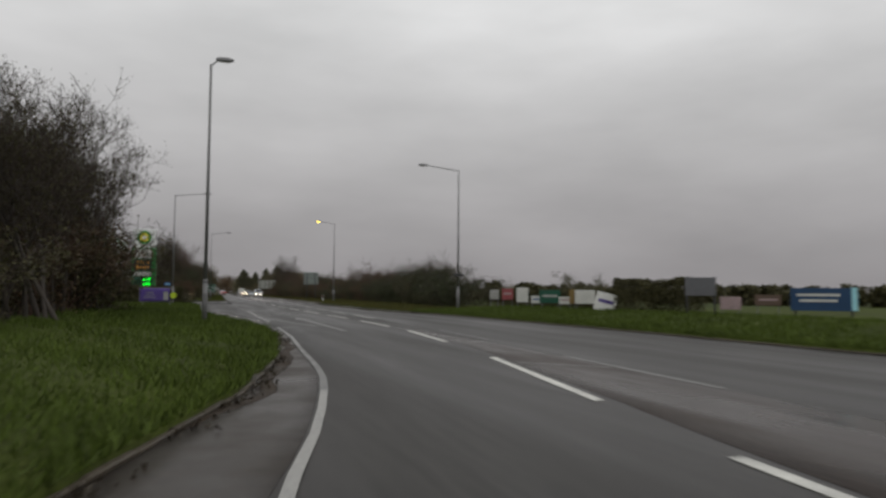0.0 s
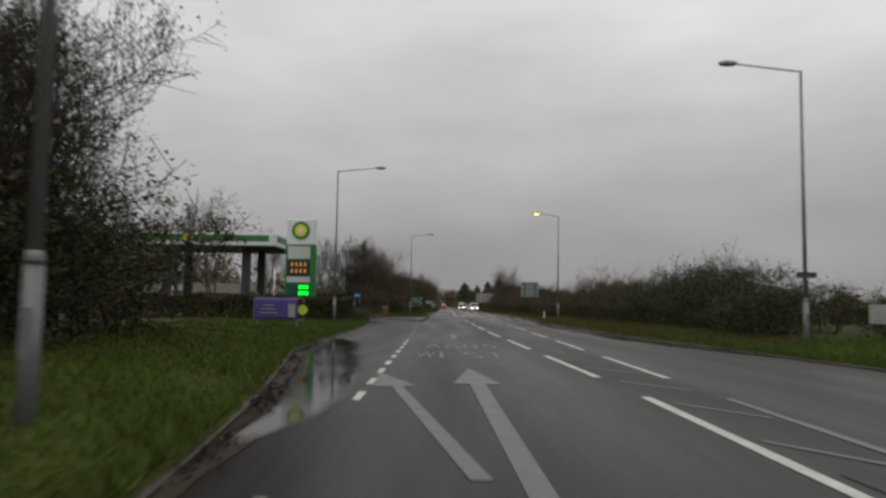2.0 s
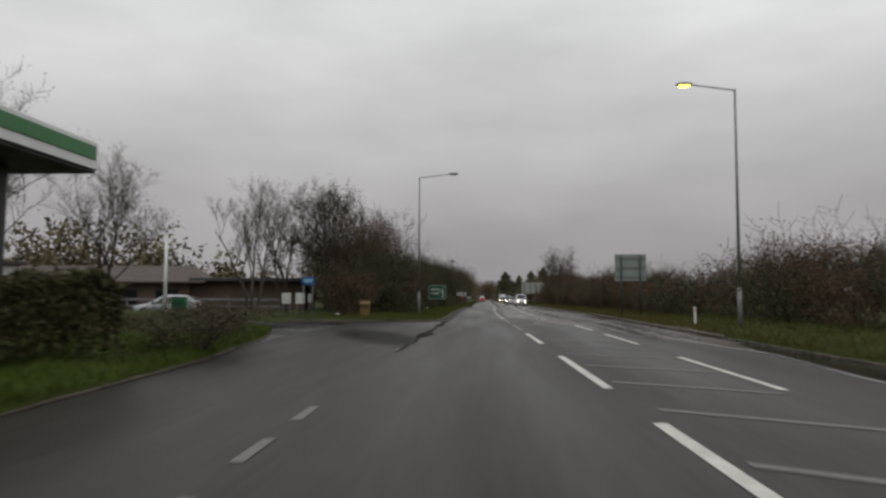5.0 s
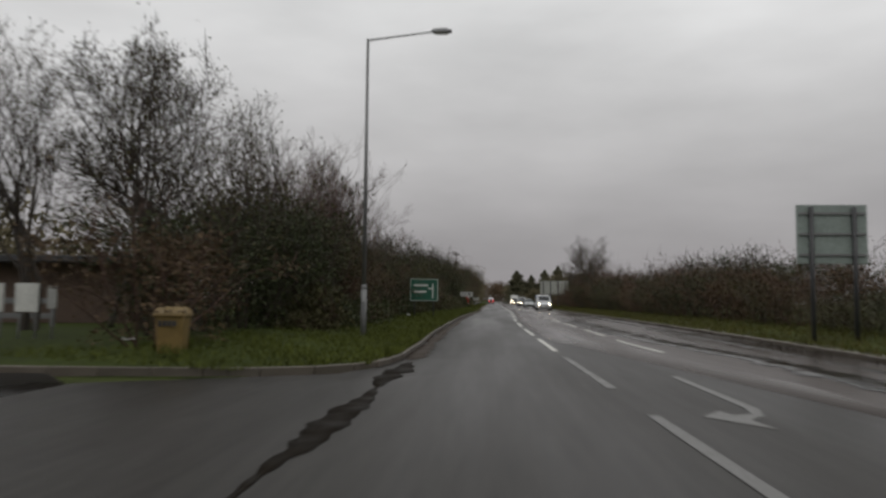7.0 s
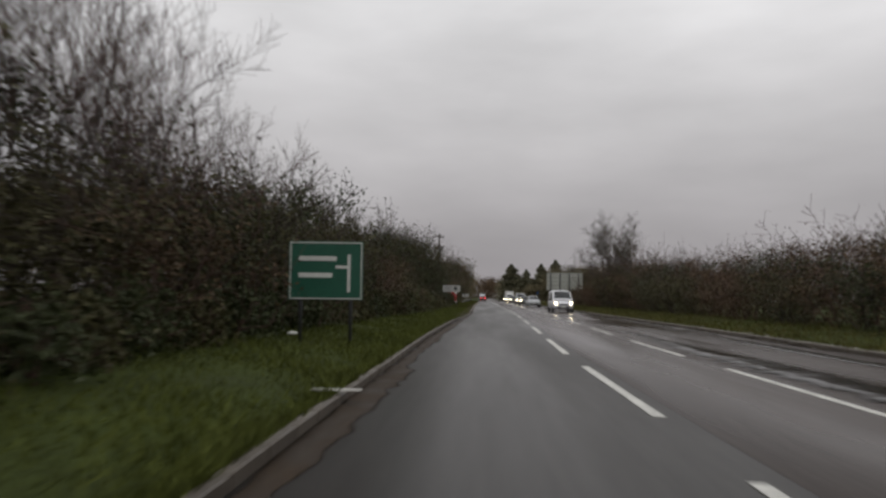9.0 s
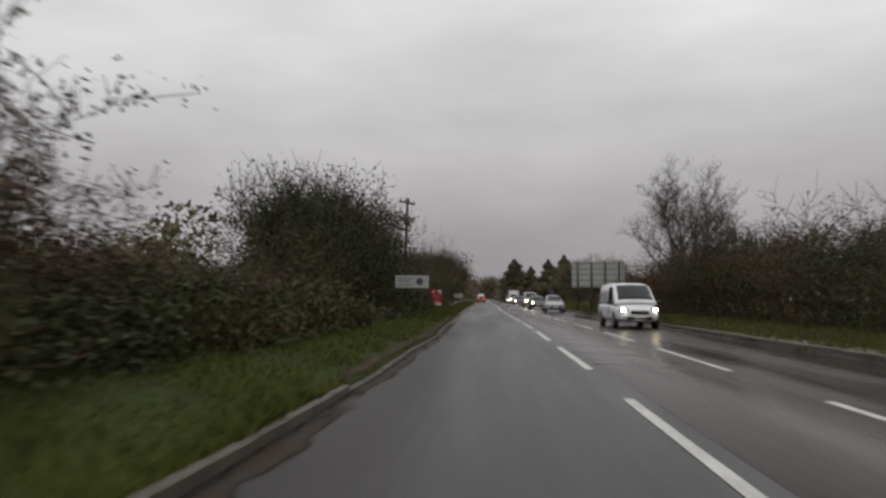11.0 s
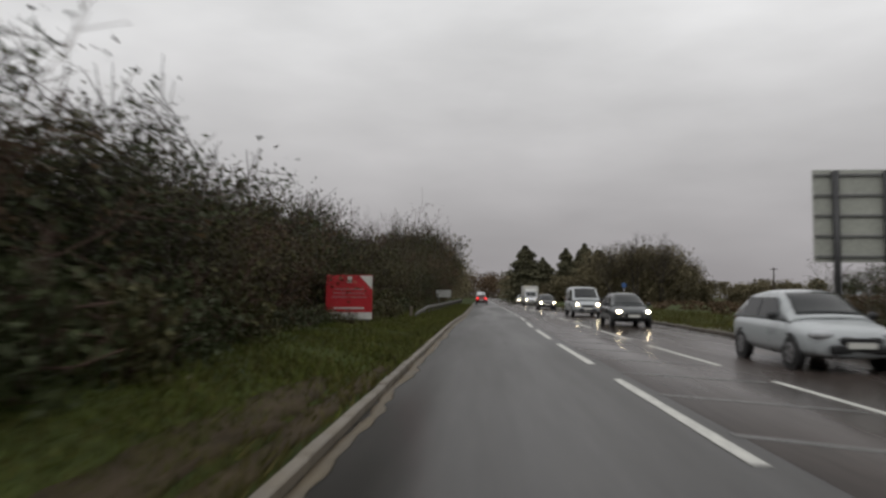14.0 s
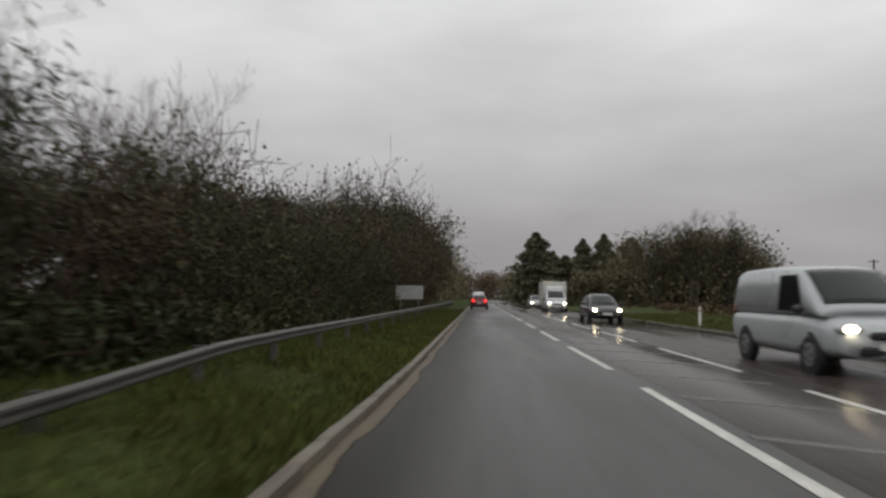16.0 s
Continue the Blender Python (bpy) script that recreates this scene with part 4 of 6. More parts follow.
pop = bare_tree(61, 11.5, "slender bare tree with upright limbs and fine twigs", stems=3, spread=0.42, kids=6, slim=0.8, leaves=2400, leaf=M_LEAF, leaf_size=0.11)
scatter(pop, [(-14.0, 106.2, 0.2, 0.72, 0, 0.86), (-12.4, 107.9, 0.2, 0.66, 100, 0.98), (-9.9, 119, 0.3, 0.72, 30, 1.0)], "slender bare trees")
whip = bare_tree(63, 9.6, "leafless thorn tree of fine reddish upright twigs", material=M_TWIG_RED, stems=6, spread=0.5, kids=7, slim=1.3, thin=0.006, girth=0.5)
scatter(whip, [(-9.4, 123.5, 0.3, 0.8, 20, 1.0), (-9.8, 127, 0.3, 0.84, 140, 1.0), (-9.2, 130.5, 0.3, 0.86, 70, 1.0), (-9.8, 134, 0.3, 0.88, 250, 1.0), (-9.4, 137.5, 0.3, 0.82, 320, 1.0), (-10.2, 141, 0.3, 0.7, 200, 1.0), (-10.4, 209.5, 0.3, 0.76, 80, 1.0), (-9.6, 259, 0.3, 0.7, 20, 1.0), (-10.4, 246, 0.3, 0.6, 200, 1.0), (-10.2, 251, 0.3, 0.7, 300, 1.0)], "leafless thorn trees")
rt = bare_tree(71, 9.4, "broad bare tree standing over the brown hedge", stems=3, spread=0.6, leaves=2800, leaf=M_LEAF, kids=7)
scatter(rt, [(14.6, 203.0, 0.1, 1.0, 0, 1.0), (17.5, 209, 0.1, 1.0, 120, 1.05), (15.0, 194.5, 0.1, 0.7, 60, 1.0), (27, 327, 0, 1.08, 30, 1.0), (31, 329, 0, 1.1, 170, 1.0), (23.5, 331, 0, 0.98, 80, 1.0), (35.5, 333, 0, 0.86, 260, 1.0), (-21.8, 93.2, 0, 1.1, 70, 1.0), (-26.0, 95.0, 0, 1.0, 140, 1.05), (-17.8, 95.5, 0, 0.8, 220, 1.0), (-40, 92, 0, 1.0, 30, 1.1), (-46, 100, 0, 1.0, 80, 1.1), (-34, 97, 0, 0.9, 190, 1.1)], "broad bare trees")
con = conifer(81, 12.0, "tall dark conifer beside the road")
scatter(con, [(9.8, 357, 0, 1.35, 0, 0.72), (13.8, 350, 0, 1.15, 45, 0.55), (17.5, 352, 0, 1.2, 85, 0.5), (20.5, 354, 0, 1.2, 125, 0.66), (24.5, 353, 0, 1.3, 300, 0.68), (22.5, 392, 0, 1.12, 70, 1.0), (29.0, 405, 0, 1.3, 140, 1.0), (15.0, 372, 0, 0.72, 200, 0.95), (26, 380, 0, 0.85, 10, 0.9), (18, 410, 0, 1.0, 15, 1.0), (12.5, 363, 0, 0.8, 100, 0.85), (19, 365, 0, 0.8, 60, 0.85)], "dark conifers")


# far woods: too many trees to count
def woodland(name, label, rows, leaf, seed, per=460, size=0.52):
    rr = np.random.default_rng(seed)
    cs = []
    for x, y, h in rows:
        n = per
        lobes = rr.normal(0, 1, (5, 3)) * (h * 0.2, h * 0.2, h * 0.16) + (x, y, h * 0.6)
        c = lobes[rr.integers(0, 5, n)] + rr.normal(0, 1, (n, 3)) * (h * 0.12, h * 0.12, h * 0.15)
        low = np.stack([rr.normal(x, h * 0.2, n // 2), rr.normal(y, h * 0.2, n // 2), rr.uniform(0, h * 0.6, n // 2)], 1)
        c = np.concatenate([c, low])
        cs.append(c[(c[:, 2] > 0.1) & (c[:, 2] < h * 1.05)])
    ob = leaf_mesh(name, np.concatenate(cs), size, leaf, None, rr)
    return tagged(ob, label, "woodland", kind="stuff")


q = random.Random(9)
west = [(-7.5 - q.uniform(0, 9), y + q.uniform(-2, 2), HL(y) * q.uniform(0.75, 1.15)) for y in range(322, 560, 3)] + [(-16 - q.uniform(0, 40), q.uniform(112, 540), q.uniform(6, 9)) for _ in range(90)]
west = [w for w in west if not (w[1] < 190 and w[0] > -24) and not (164 < w[1] < 194)]
woodland("woodland", "dark bare woodland along the road", west, M_LEAF_FAR, 5)
end = [(q.uniform(-70, 90), q.uniform(560, 640), q.uniform(11, 15)) for _ in range(120)]
woodland("woodland", "distant bare woods closing off the road", end, M_LEAF_BROWN, 6, per=320, size=0.8)
near_east = [(11.5 + q.uniform(0, 10), q.uniform(335, 420), q.uniform(3.6, 5.6)) for _ in range(26)] + [(q.uniform(21, 34), q.uniform(330, 346), q.uniform(8.4, 10.6)) for _ in range(17)] + [(q.uniform(34, 40), q.uniform(336, 346), q.uniform(6.0, 7.6)) for _ in range(8)] + [(q.uniform(40, 62), q.uniform(340, 352), q.uniform(3.6, 5.0)) for _ in range(14)]
woodland("woodland", "olive and brown trees where the hedge meets the road", near_east, M_LEAF_FAR, 7, per=1900, size=0.34)
east = [(11.5 + q.uniform(0, 10), q.uniform(420, 560), q.uniform(7, 11)) for _ in range(34)] + [(q.uniform(66, 330), q.uniform(565, 600), q.uniform(6.5, 10.0)) for _ in range(90)]
woodland("woodland", "brown and green trees beyond the open field", east, M_LEAF_FAR, 17, per=600, size=0.5)
east2 = [(q.uniform(46, 62), q.uniform(22, 84), q.uniform(1.5, 2.3)) for _ in range(44)] + [(q.uniform(60, 230), q.uniform(120, 220), q.uniform(2.6, 4.2)) for _ in range(60)] + [(q.uniform(28, 80), q.uniform(78, 130), q.uniform(1.8, 2.8)) for _ in range(40)] + [(80 + q.uniform(-3, 3), y, q.uniform(1.9, 3.0)) for y in range(-40, 120, 4)] + [(147, 300, 11.0), (151, 303, 9.0), (194, 347, 12.5)]
woodland("woodland", "distant trees behind the display boards", east2, M_LEAF, 8)
scrub = [(q.uniform(15.5, 62), q.uniform(238, 334), q.uniform(0.5, 1.0)) for _ in range(420)]
woodland("scrub", "low brown and olive scrub over the rough field", scrub, M_LEAF_BROWN, 31, per=70, size=0.2)
back = [(-70 + q.uniform(-8, 8), y, q.uniform(7, 11)) for y in range(-60, 110, 5)] + [(x, -75 + q.uniform(-8, 8), q.uniform(6, 10)) for x in range(-70, 80, 5)]
woodland("woodland", "bare trees behind the roundabout and forecourt", back, M_LEAF, 12, per=200, size=0.7)


# clipped hedges
def clipped_hedge(label, pts, height, width, seed, density=2300, leaf=M_LEAF_GREEN, z=0.0):
    ob = thing("clipped_hedge", label, "hedge")
    rr = np.random.default_rng(seed)
    cs, segs = [], []
    for (x0, y0), (x1, y1) in zip(pts, pts[1:]):
        L = math.hypot(x1 - x0, y1 - y0)
        n = int(L * density)
        u = rr.random(n)
        side = rr.uniform(-1, 1, n)
        hgt = rr.random(n) ** 0.6
        shell = rr.random(n) < 0.55
        side = np.where(shell, np.sign(side) * rr.uniform(0.8, 1.05, n), side)
        hgt = np.where(rr.random(n) < 0.3, rr.uniform(0.92, 1.06, n), hgt)
        wob = 1 + 0.07 * np.sin(u * L * 2.3) + 0.05 * np.sin(u * L * 5.1 + 1)
        nx, ny = -(y1 - y0) / L, (x1 - x0) / L
        cs.append(np.stack([x0 + (x1 - x0) * u + nx * side * width / 2 * wob, y0 + (y1 - y0) * u + ny * side * width / 2 * wob, z + hgt * height * wob], 1))
        for k in range(int(L * 3)):
            w = rr.random()
            p = np.array([x0 + (x1 - x0) * w, y0 + (y1 - y0) * w, z - 0.1])
            segs.append((p, p + np.array([rr.normal(0, 0.1), rr.normal(0, 0.1), height * 0.8]), 0.02, 0.01, 0))
    tagged(limb_mesh("stem_row", segs, M_BARK, ob), kind="stuff")
    leaf_mesh("foliage", np.concatenate(cs), 0.11, leaf, ob, rr)
    return ob


clipped_hedge("dark clipped hedge in front of the filling station", [(-19.0, 61.5), (-11.8, 61.5), (-8.6, 68.0), (-6.9, 75.0)], 1.35, 1.5, 3, z=0.25, leaf=M_LEAF)
clipped_hedge("dark square-cut hedge beside the display boards", [(18.3, 35.2), (20.6, 31.2)], 1.95, 1.6, 4, leaf=M_LEAF)
clipped_hedge("low dark hedge behind the display boards", [(19.6, 37), (18.6, 47), (18.2, 53)], 1.45, 1.1, 5, density=1300, leaf=M_LEAF)


# grass blades on the verges near the road
def blades(name, label, rows, n, seed, rise, wide, material, tall=0.13, bare=None):
    rr = np.random.default_rng(seed)
    ys = np.array([a[0] for a in rows])
    x0s, x1s = np.array([a[1] for a in rows]), np.array([a[2] for a in rows])
    y = rr.uniform(ys[0], ys[-1], n)
    d = wide * rr.random(n) ** 1.5
    sgn = 1 if x1s[0] > x0s[0] else -1
    base = np.interp(y, ys, x0s)
    x = base + sgn * d
    if bare:
        # little grows where the soil is worn bare
        keep = ~((y > bare[0]) & (y < bare[1]) & (d < bare[2] * (0.6 + 0.6 * np.sin(y * 0.9) ** 2)) & (rr.random(n) < 0.88))
        x, y, d, n = x[keep], y[keep], d[keep], int(keep.sum())
    z = 0.08 + rise * np.minimum(d, 7.0)
    h = tall * rr.uniform(0.4, 1.5, n) * (0.7 + 0.6 * np.sin(x * 1.3 + y * 0.7) ** 2)
    a = rr.uniform(0, np.pi, n)
    w = 0.011 + 0.008 * rr.random(n)
    lean = rr.normal(0, 0.45, (n, 2)) * h[:, None]
    p = np.stack([x, y, z], 1)
    s = np.stack([np.cos(a) * w, np.sin(a) * w, np.zeros(n)], 1)
    tip = p + np.concatenate([lean, h[:, None]], 1)
    v = np.stack([p - s, p + s, tip], 1).reshape(-1, 3)
    ob = raw_mesh(name, v, np.arange(3 * n).reshape(-1, 3), material)
    return tagged(ob, label, "grass", kind="stuff")


blades("grass", "wet green grass blades on the verge", [w for w in V1 if w[0] > 0], 110000, 1, 0.05, 7.0, M_GRASS)
blades("grass", "wet green grass blades below the hedgerow", [w for w in V2 if w[0] < 300], 170000, 2, 0.045, 5.2, M_GRASS_DULL, tall=0.11, bare=(161, 214, 0.6))
blades("grass", "withered brown grass blades along the guard rail", [w for w in V2 if 196 < w[0] < 300], 26000, 8, 0.045, 3.4, M_GRASS_BROWN, tall=0.12)
blades("grass", "rank grass hanging over the kerb", [(y, LEFT_KERB(y) - 0.09, -60.0) for y in steps(104, 161, 1.0)], 9000, 7, 0.0, 0.3, M_GRASS_DULL, tall=0.15)
blades("grass", "wet green grass blades across the road", [w for w in V3 if 49 < w[0] < 290], 46000, 3, 0.03, 5.5, M_GRASS_DULL)
blades("grass", "withered brown grass blades across the road", [w for w in V3 if 46 < w[0] < 290], 60000, 5, 0.03, 6.5, M_GRASS_BROWN, tall=0.17)
blades("grass", "wet green grass blades before the display boards", [w for w in V3 if -5 < w[0] < 49], 80000, 4, 0.045, 9.5, M_GRASS)

# fallen leaves and muck along the verge edges
def litter(name, label, where, y0, y1, n, spread, seed):
    rr = np.random.default_rng(seed)
    clumps = rr.uniform(y0, y1, max(8, int((y1 - y0) * 0.7)))
    y = clumps[rr.integers(0, len(clumps), n)] + rr.normal(0, 0.35, n)
    x = np.array([where(v) for v in y]) + rr.normal(0, spread, n)
    c = np.stack([x, y, rr.uniform(0.012, 0.05, n)], 1)
    return tagged(leaf_mesh(name, c, 0.06, M_MUD, None, rr), label, "leaf litter", kind="stuff")


litter("leaf_litter", "dark wet fallen leaves and muck along the verge edge", lambda v: LEFT_EDGE(v) + 0.12, 3, 46, 1300, 0.1, 61)
litter("leaf_litter", "brown wet fallen leaves along the far kerb", lambda v: RIGHT_EDGE(v) - 0.15, 40, 280, 4000, 0.08, 63)

# ---- street lamps ----
def street_lamp(x, y, height, arm, label, lit=False, box_at=0.0, lean=0.0):
    """A tapered steel column with one outreach arm; arm is its signed length along x."""
    ob = thing("street_lamp", label, "street lamp", "street lamps along the road", pose(x, y, 0.1, 0, lean, 0))
    tubed("base", (0, 0, -0.2), (0, 0, 1.6), 0.095, M_GALV, ob, 0.092, 12)
    tubed("column", (0, 0, 1.6), (0, 0, height), 0.072, M_GALV, ob, 0.045, 12)
    tubed("collar", (0, 0, 1.55), (0, 0, 1.68), 0.1, M_GALV, ob, 0.075, 12)
    boxed("access_door", (0, -0.094, 0.9), (0.11, 0.012, 0.5), M_LANTERN, ob, bevel=0.004)
    tubed("arm", (0, 0, height - 0.04), (arm, 0, height + 0.22), 0.032, M_GALV, ob, 0.028, 8)
    s = 1 if arm > 0 else -1
    bm = bmesh.new()
    loft(bm, [[(arm + s * u, w * a, height + 0.22 + h * b) for a, b in ((-1, -0.4), (1, -0.4), (0.9, 0.3), (0.5, 1), (-0.5, 1), (-0.9, 0.3))] for u, w, h in ((-0.12, 0.05, 0.05), (0.0, 0.13, 0.09), (0.35, 0.15, 0.1), (0.56, 0.08, 0.05))])
    lantern = part("lantern", bm, M_LANTERN, ob, "dark grey lantern")
    bm = bmesh.new()
    box(bm, (arm + s * 0.22, 0, height + 0.17), (0.42, 0.2, 0.05))
    part("lens", bm, M_SODIUM if lit else M_LENS, lantern, "glowing yellow lens" if lit else "", bevel=0.012)
    if box_at:
        boxed("sign_bracket", (0, -0.1, box_at), (0.72, 0.05, 0.2), M_FRAME, ob, "small dark plate fixed across the column", bevel=0.01)
    return ob


street_lamp(-3.65, 28.8, 10.1, 0.3, "tall grey steel street lamp on the grass verge")
street_lamp(-6.9, 69.9, 10.0, 2.6, "tall grey steel street lamp behind the hedge by the filling station")
street_lamp(-3.85, 112.4, 9.75, 2.2, "tall grey steel street lamp on the verge by the hedgerow")
street_lamp(13.0, 47.9, 9.9, -2.4, "tall grey steel street lamp with a small dark plate", box_at=2.5)
street_lamp(11.1, 91.8, 9.95, -1.85, "tall grey steel street lamp lit yellow by day", lit=True)

# ---- filling station ----
totem = thing("price_totem", "tall white and green filling station price sign with lit digits", "price sign", m=pose(-9.5, 71.6, 0.2, 0, 0, -6))
bm = bmesh.new()
box(bm, (0, 0, 5.95), (1.95, 0.42, 1.75))
part("head_panel", bm, M_CANOPY_WHITE, totem, "white head panel", bevel=0.05)
bm = bmesh.new()
box(bm, (0, 0.02, 2.55), (2.1, 0.4, 5.1))
part("body_panel", bm, M_CANOPY_GREEN, totem, "green body panel", bevel=0.04)
bm = bmesh.new()
tube(bm, (0, -0.2, 6.05), (0, -0.27, 6.05), 0.62, 0.62, 20)
emblem = part("emblem", bm, M_EMBLEM_G, totem, "round green and yellow emblem", smooth=False)
bm = bmesh.new()
for k in range(9):
    a = 2 * math.pi * k / 9
    tube(bm, (0.24 * math.cos(a), -0.262, 6.05 + 0.24 * math.sin(a)), (0.24 * math.cos(a), -0.285 - 0.001 * k, 6.05 + 0.24 * math.sin(a)), 0.19, 0.19, 10)
part("emblem_petals", bm, M_EMBLEM_Y, emblem)
bm = bmesh.new()
tube(bm, (0, -0.28, 6.05), (0, -0.305, 6.05), 0.17, 0.17, 14)
part("emblem_heart", bm, M_WHITE, emblem)
boxed("notice_panel", (-0.1, -0.2, 4.55), (1.55, 0.05, 0.85), M_OFFWHITE, totem, "pale notice panel", bevel=0.01)
prices = boxed("price_panel", (-0.1, -0.2, 3.5), (1.55, 0.05, 1.05), M_TRIM, totem, "dark price display with orange digits", bevel=0.01)
for row in (3.75, 3.3):
    for k in range(4):
        boxed("digit_bar", (-0.55 + 0.3 * k, -0.232, row), (0.14, 0.016, 0.26), M_LED_O, prices)
boxed("white_strip", (-0.1, -0.2, 2.72), (1.6, 0.05, 0.38), M_OFFWHITE, totem, bevel=0.01)
fuel = boxed("fuel_panel", (-0.1, -0.2, 2.0), (1.6, 0.05, 0.95), M_GREEN_SIGN, totem, "green panel with bright green digits", bevel=0.01)
for row in (2.22, 1.8):
    for k in range(3):
        boxed("digit_bar", (0.05 + 0.24 * k, -0.232, row), (0.17, 0.016, 0.27), M_LED_G, fuel)

canopy = thing("station_canopy", "flat white filling station canopy with a green fascia band", "canopy", m=pose(-12.7, 77.4, 0))
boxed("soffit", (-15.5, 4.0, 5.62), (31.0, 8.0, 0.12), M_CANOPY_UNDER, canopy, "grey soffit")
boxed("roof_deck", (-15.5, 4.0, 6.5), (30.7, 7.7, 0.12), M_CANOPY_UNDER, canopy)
for name, c, s in (("front", (-15.5, 0, 6.12), (31.0, 0.16, 0.94)), ("back", (-15.5, 8.0, 6.12), (31.0, 0.16, 0.94)), ("side", (0.06, 4.0, 6.12), (0.16, 7.8, 0.94)), ("far", (-31.06, 4.0, 6.12), (0.16, 7.8, 0.94))):
    boxed("fascia", c, s, M_CANOPY_WHITE, canopy, "white fascia", bevel=0.02)
for c, s in (((-3.3, -0.1, 6.2), (5.8, 0.05, 0.46)), ((-12.4, -0.1, 6.2), (10.6, 0.05, 0.46)), ((-25.3, -0.1, 6.2), (11.0, 0.05, 0.46)), ((0.16, 4, 6.2), (0.05, 7.4, 0.46))):
    boxed("green_band", c, s, M_CANOPY_GREEN, canopy, "green band", bevel=0.01)
bm = bmesh.new()
tube(bm, (-6.65, -0.1, 6.22), (-6.65, -0.17, 6.22), 0.42, 0.42, 18)
badge = part("badge", bm, M_EMBLEM_G, canopy, "small round green and yellow badge")
bm = bmesh.new()
tube(bm, (-6.65, -0.165, 6.22), (-6.65, -0.19, 6.22), 0.3, 0.3, 14)
part("badge_centre", bm, M_EMBLEM_Y, badge)
for cx in (-2.5, -8.65, -14.8, -20.95, -27.1):
    for cy in (1.6, 6.4):
        boxed("pillar", (cx, cy, 2.8), (0.62, 0.5, 5.6), M_FRAME, canopy, "dark square pillar", bevel=0.02)
        boxed("plinth", (cx, cy, 0.25), (0.9, 1.6, 0.5), M_KERB, canopy, bevel=0.04)


def fuel_pump(m):
    ob = thing("fuel_pump", "dark green and white fuel pump under the canopy", "fuel pump", "fuel pumps under the canopy", m)
    boxed("cabinet", (0, 0, 0.95), (0.95, 0.5, 1.9), M_OFFWHITE, ob, bevel=0.03)
    boxed("head", (0, 0, 2.05), (1.05, 0.55, 0.35), M_CANOPY_GREEN, ob, "green head", bevel=0.03)
    boxed("display", (0, -0.26, 1.5), (0.6, 0.03, 0.35), M_GLASSDK, ob, bevel=0.01)
    for s in (-0.38, 0.38):
        tubed("hose", (s, -0.28, 1.5), (s, -0.32, 0.5), 0.025, M_TRIM, ob, n=6)
    return ob


pump = fuel_pump(pose(-15.2, 81.4, 0, 0, 0, 90))
for px, py in ((-21.35, 81.4), (-27.5, 81.4), (-33.65, 81.4)):
    copy_thing(pump, pose(px, py, 0, 0, 0, 90))

shop = thing("station_shop", "low pale station shop with a dark glazed front", "shop", m=pose(-40.5, 102.6, 0))
boxed("wall", (0, 2.5, 1.75), (19.0, 9.0, 3.5), M_RENDER, shop, bevel=0.02)
boxed("roof", (0, 2.5, 3.62), (19.6, 9.6, 0.26), M_ROOF, shop, "brown flat roof", bevel=0.03)
for k in range(6):
    w = boxed("window", (-7.0 + 2.7 * k, -2.03, 1.45), (2.35, 0.08, 2.3), M_FRAME, shop, "tall dark window")
    boxed("pane", (-7.0 + 2.7 * k, -2.085, 1.45), (2.15, 0.03, 2.1), M_GLASSDK, w)
boxed("sign_band", (0, -2.1, 3.05), (16.5, 0.08, 0.55), M_CANOPY_WHITE, shop, "white sign band", bevel=0.01)

lodge = thing("roadside_building", "long low brown building with a tiled roof and dark front", "building", m=pose(-23.46, 112.7, 0, 0, 0, 6))
boxed("wall", (-4.5, 4.0, 1.2), (15.0, 8.0, 2.4), M_BRICK, lodge, "brown brick wall")
boxed("annex", (7.0, 4.2, 1.25), (8.0, 7.6, 2.5), M_BRICK, lodge, "flat-roofed brick annex")
boxed("flat_roof", (7.25, 4.0, 2.62), (8.5, 8.6, 0.24), M_FRAME, lodge, "dark flat roof", bevel=0.02)
bm = bmesh.new()
loft(bm, [[(x, 4.0 + (y - 4.0) * k, z) for y, z in ((-0.6, 2.36), (8.6, 2.36), (8.6, 2.46), (4.0, top), (-0.6, 2.46))] for x, k, top in ((-12.5, 1.0, 3.76), (2.2, 1.0, 3.76), (4.2, 1.0, 2.47))])
part("roof", bm, M_ROOF, lodge, "brown tiled roof")
for k in range(5):
    w = boxed("window", (-10.2 + 2.9 * k, -0.04, 1.35), (1.7, 0.1, 1.2), M_FRAME, lodge)
    boxed("pane", (-10.2 + 2.9 * k, -0.1, 1.35), (1.5, 0.04, 1.0), M_GLASSDK, w)

mast = thing("white_mast", "slim white mast on the grass beside the entrance", "mast", m=pose(-19.2, 106.0, 0.1))
tubed("shaft", (0, 0, -0.1), (0, 0, 5.3), 0.11, M_CANOPY_WHITE, mast, 0.09, 12)
tubed("cap", (0, 0, 5.3), (0, 0, 5.42), 0.13, M_FRAME, mast, 0.05, 12)

locker = thing("green_cabinet", "small green roadside cabinet with a flat lid on grass", "cabinet", m=pose(-15.6, 99.6, 0.1, 0, 0, 12))
boxed("body", (0, 0, 0.6), (0.75, 0.5, 1.2), M_CANOPY_GREEN, locker, bevel=0.03)
boxed("lid", (0, -0.01, 1.23), (0.81, 0.56, 0.07), M_GREEN_SIGN, locker, "dark green lid", bevel=0.02)
boxed("door", (0, -0.26, 0.6), (0.62, 0.025, 0.95), M_GREEN_SIGN, locker, "dark green door", bevel=0.01)
boxed("handle", (0.22, -0.285, 0.62), (0.05, 0.03, 0.14), M_GALV, locker, "steel handle")
board = thing("twin_notice_board", "pair of white notice boards on short posts by the entrance", "notice board", m=pose(-10.97, 105.4, 0.2))
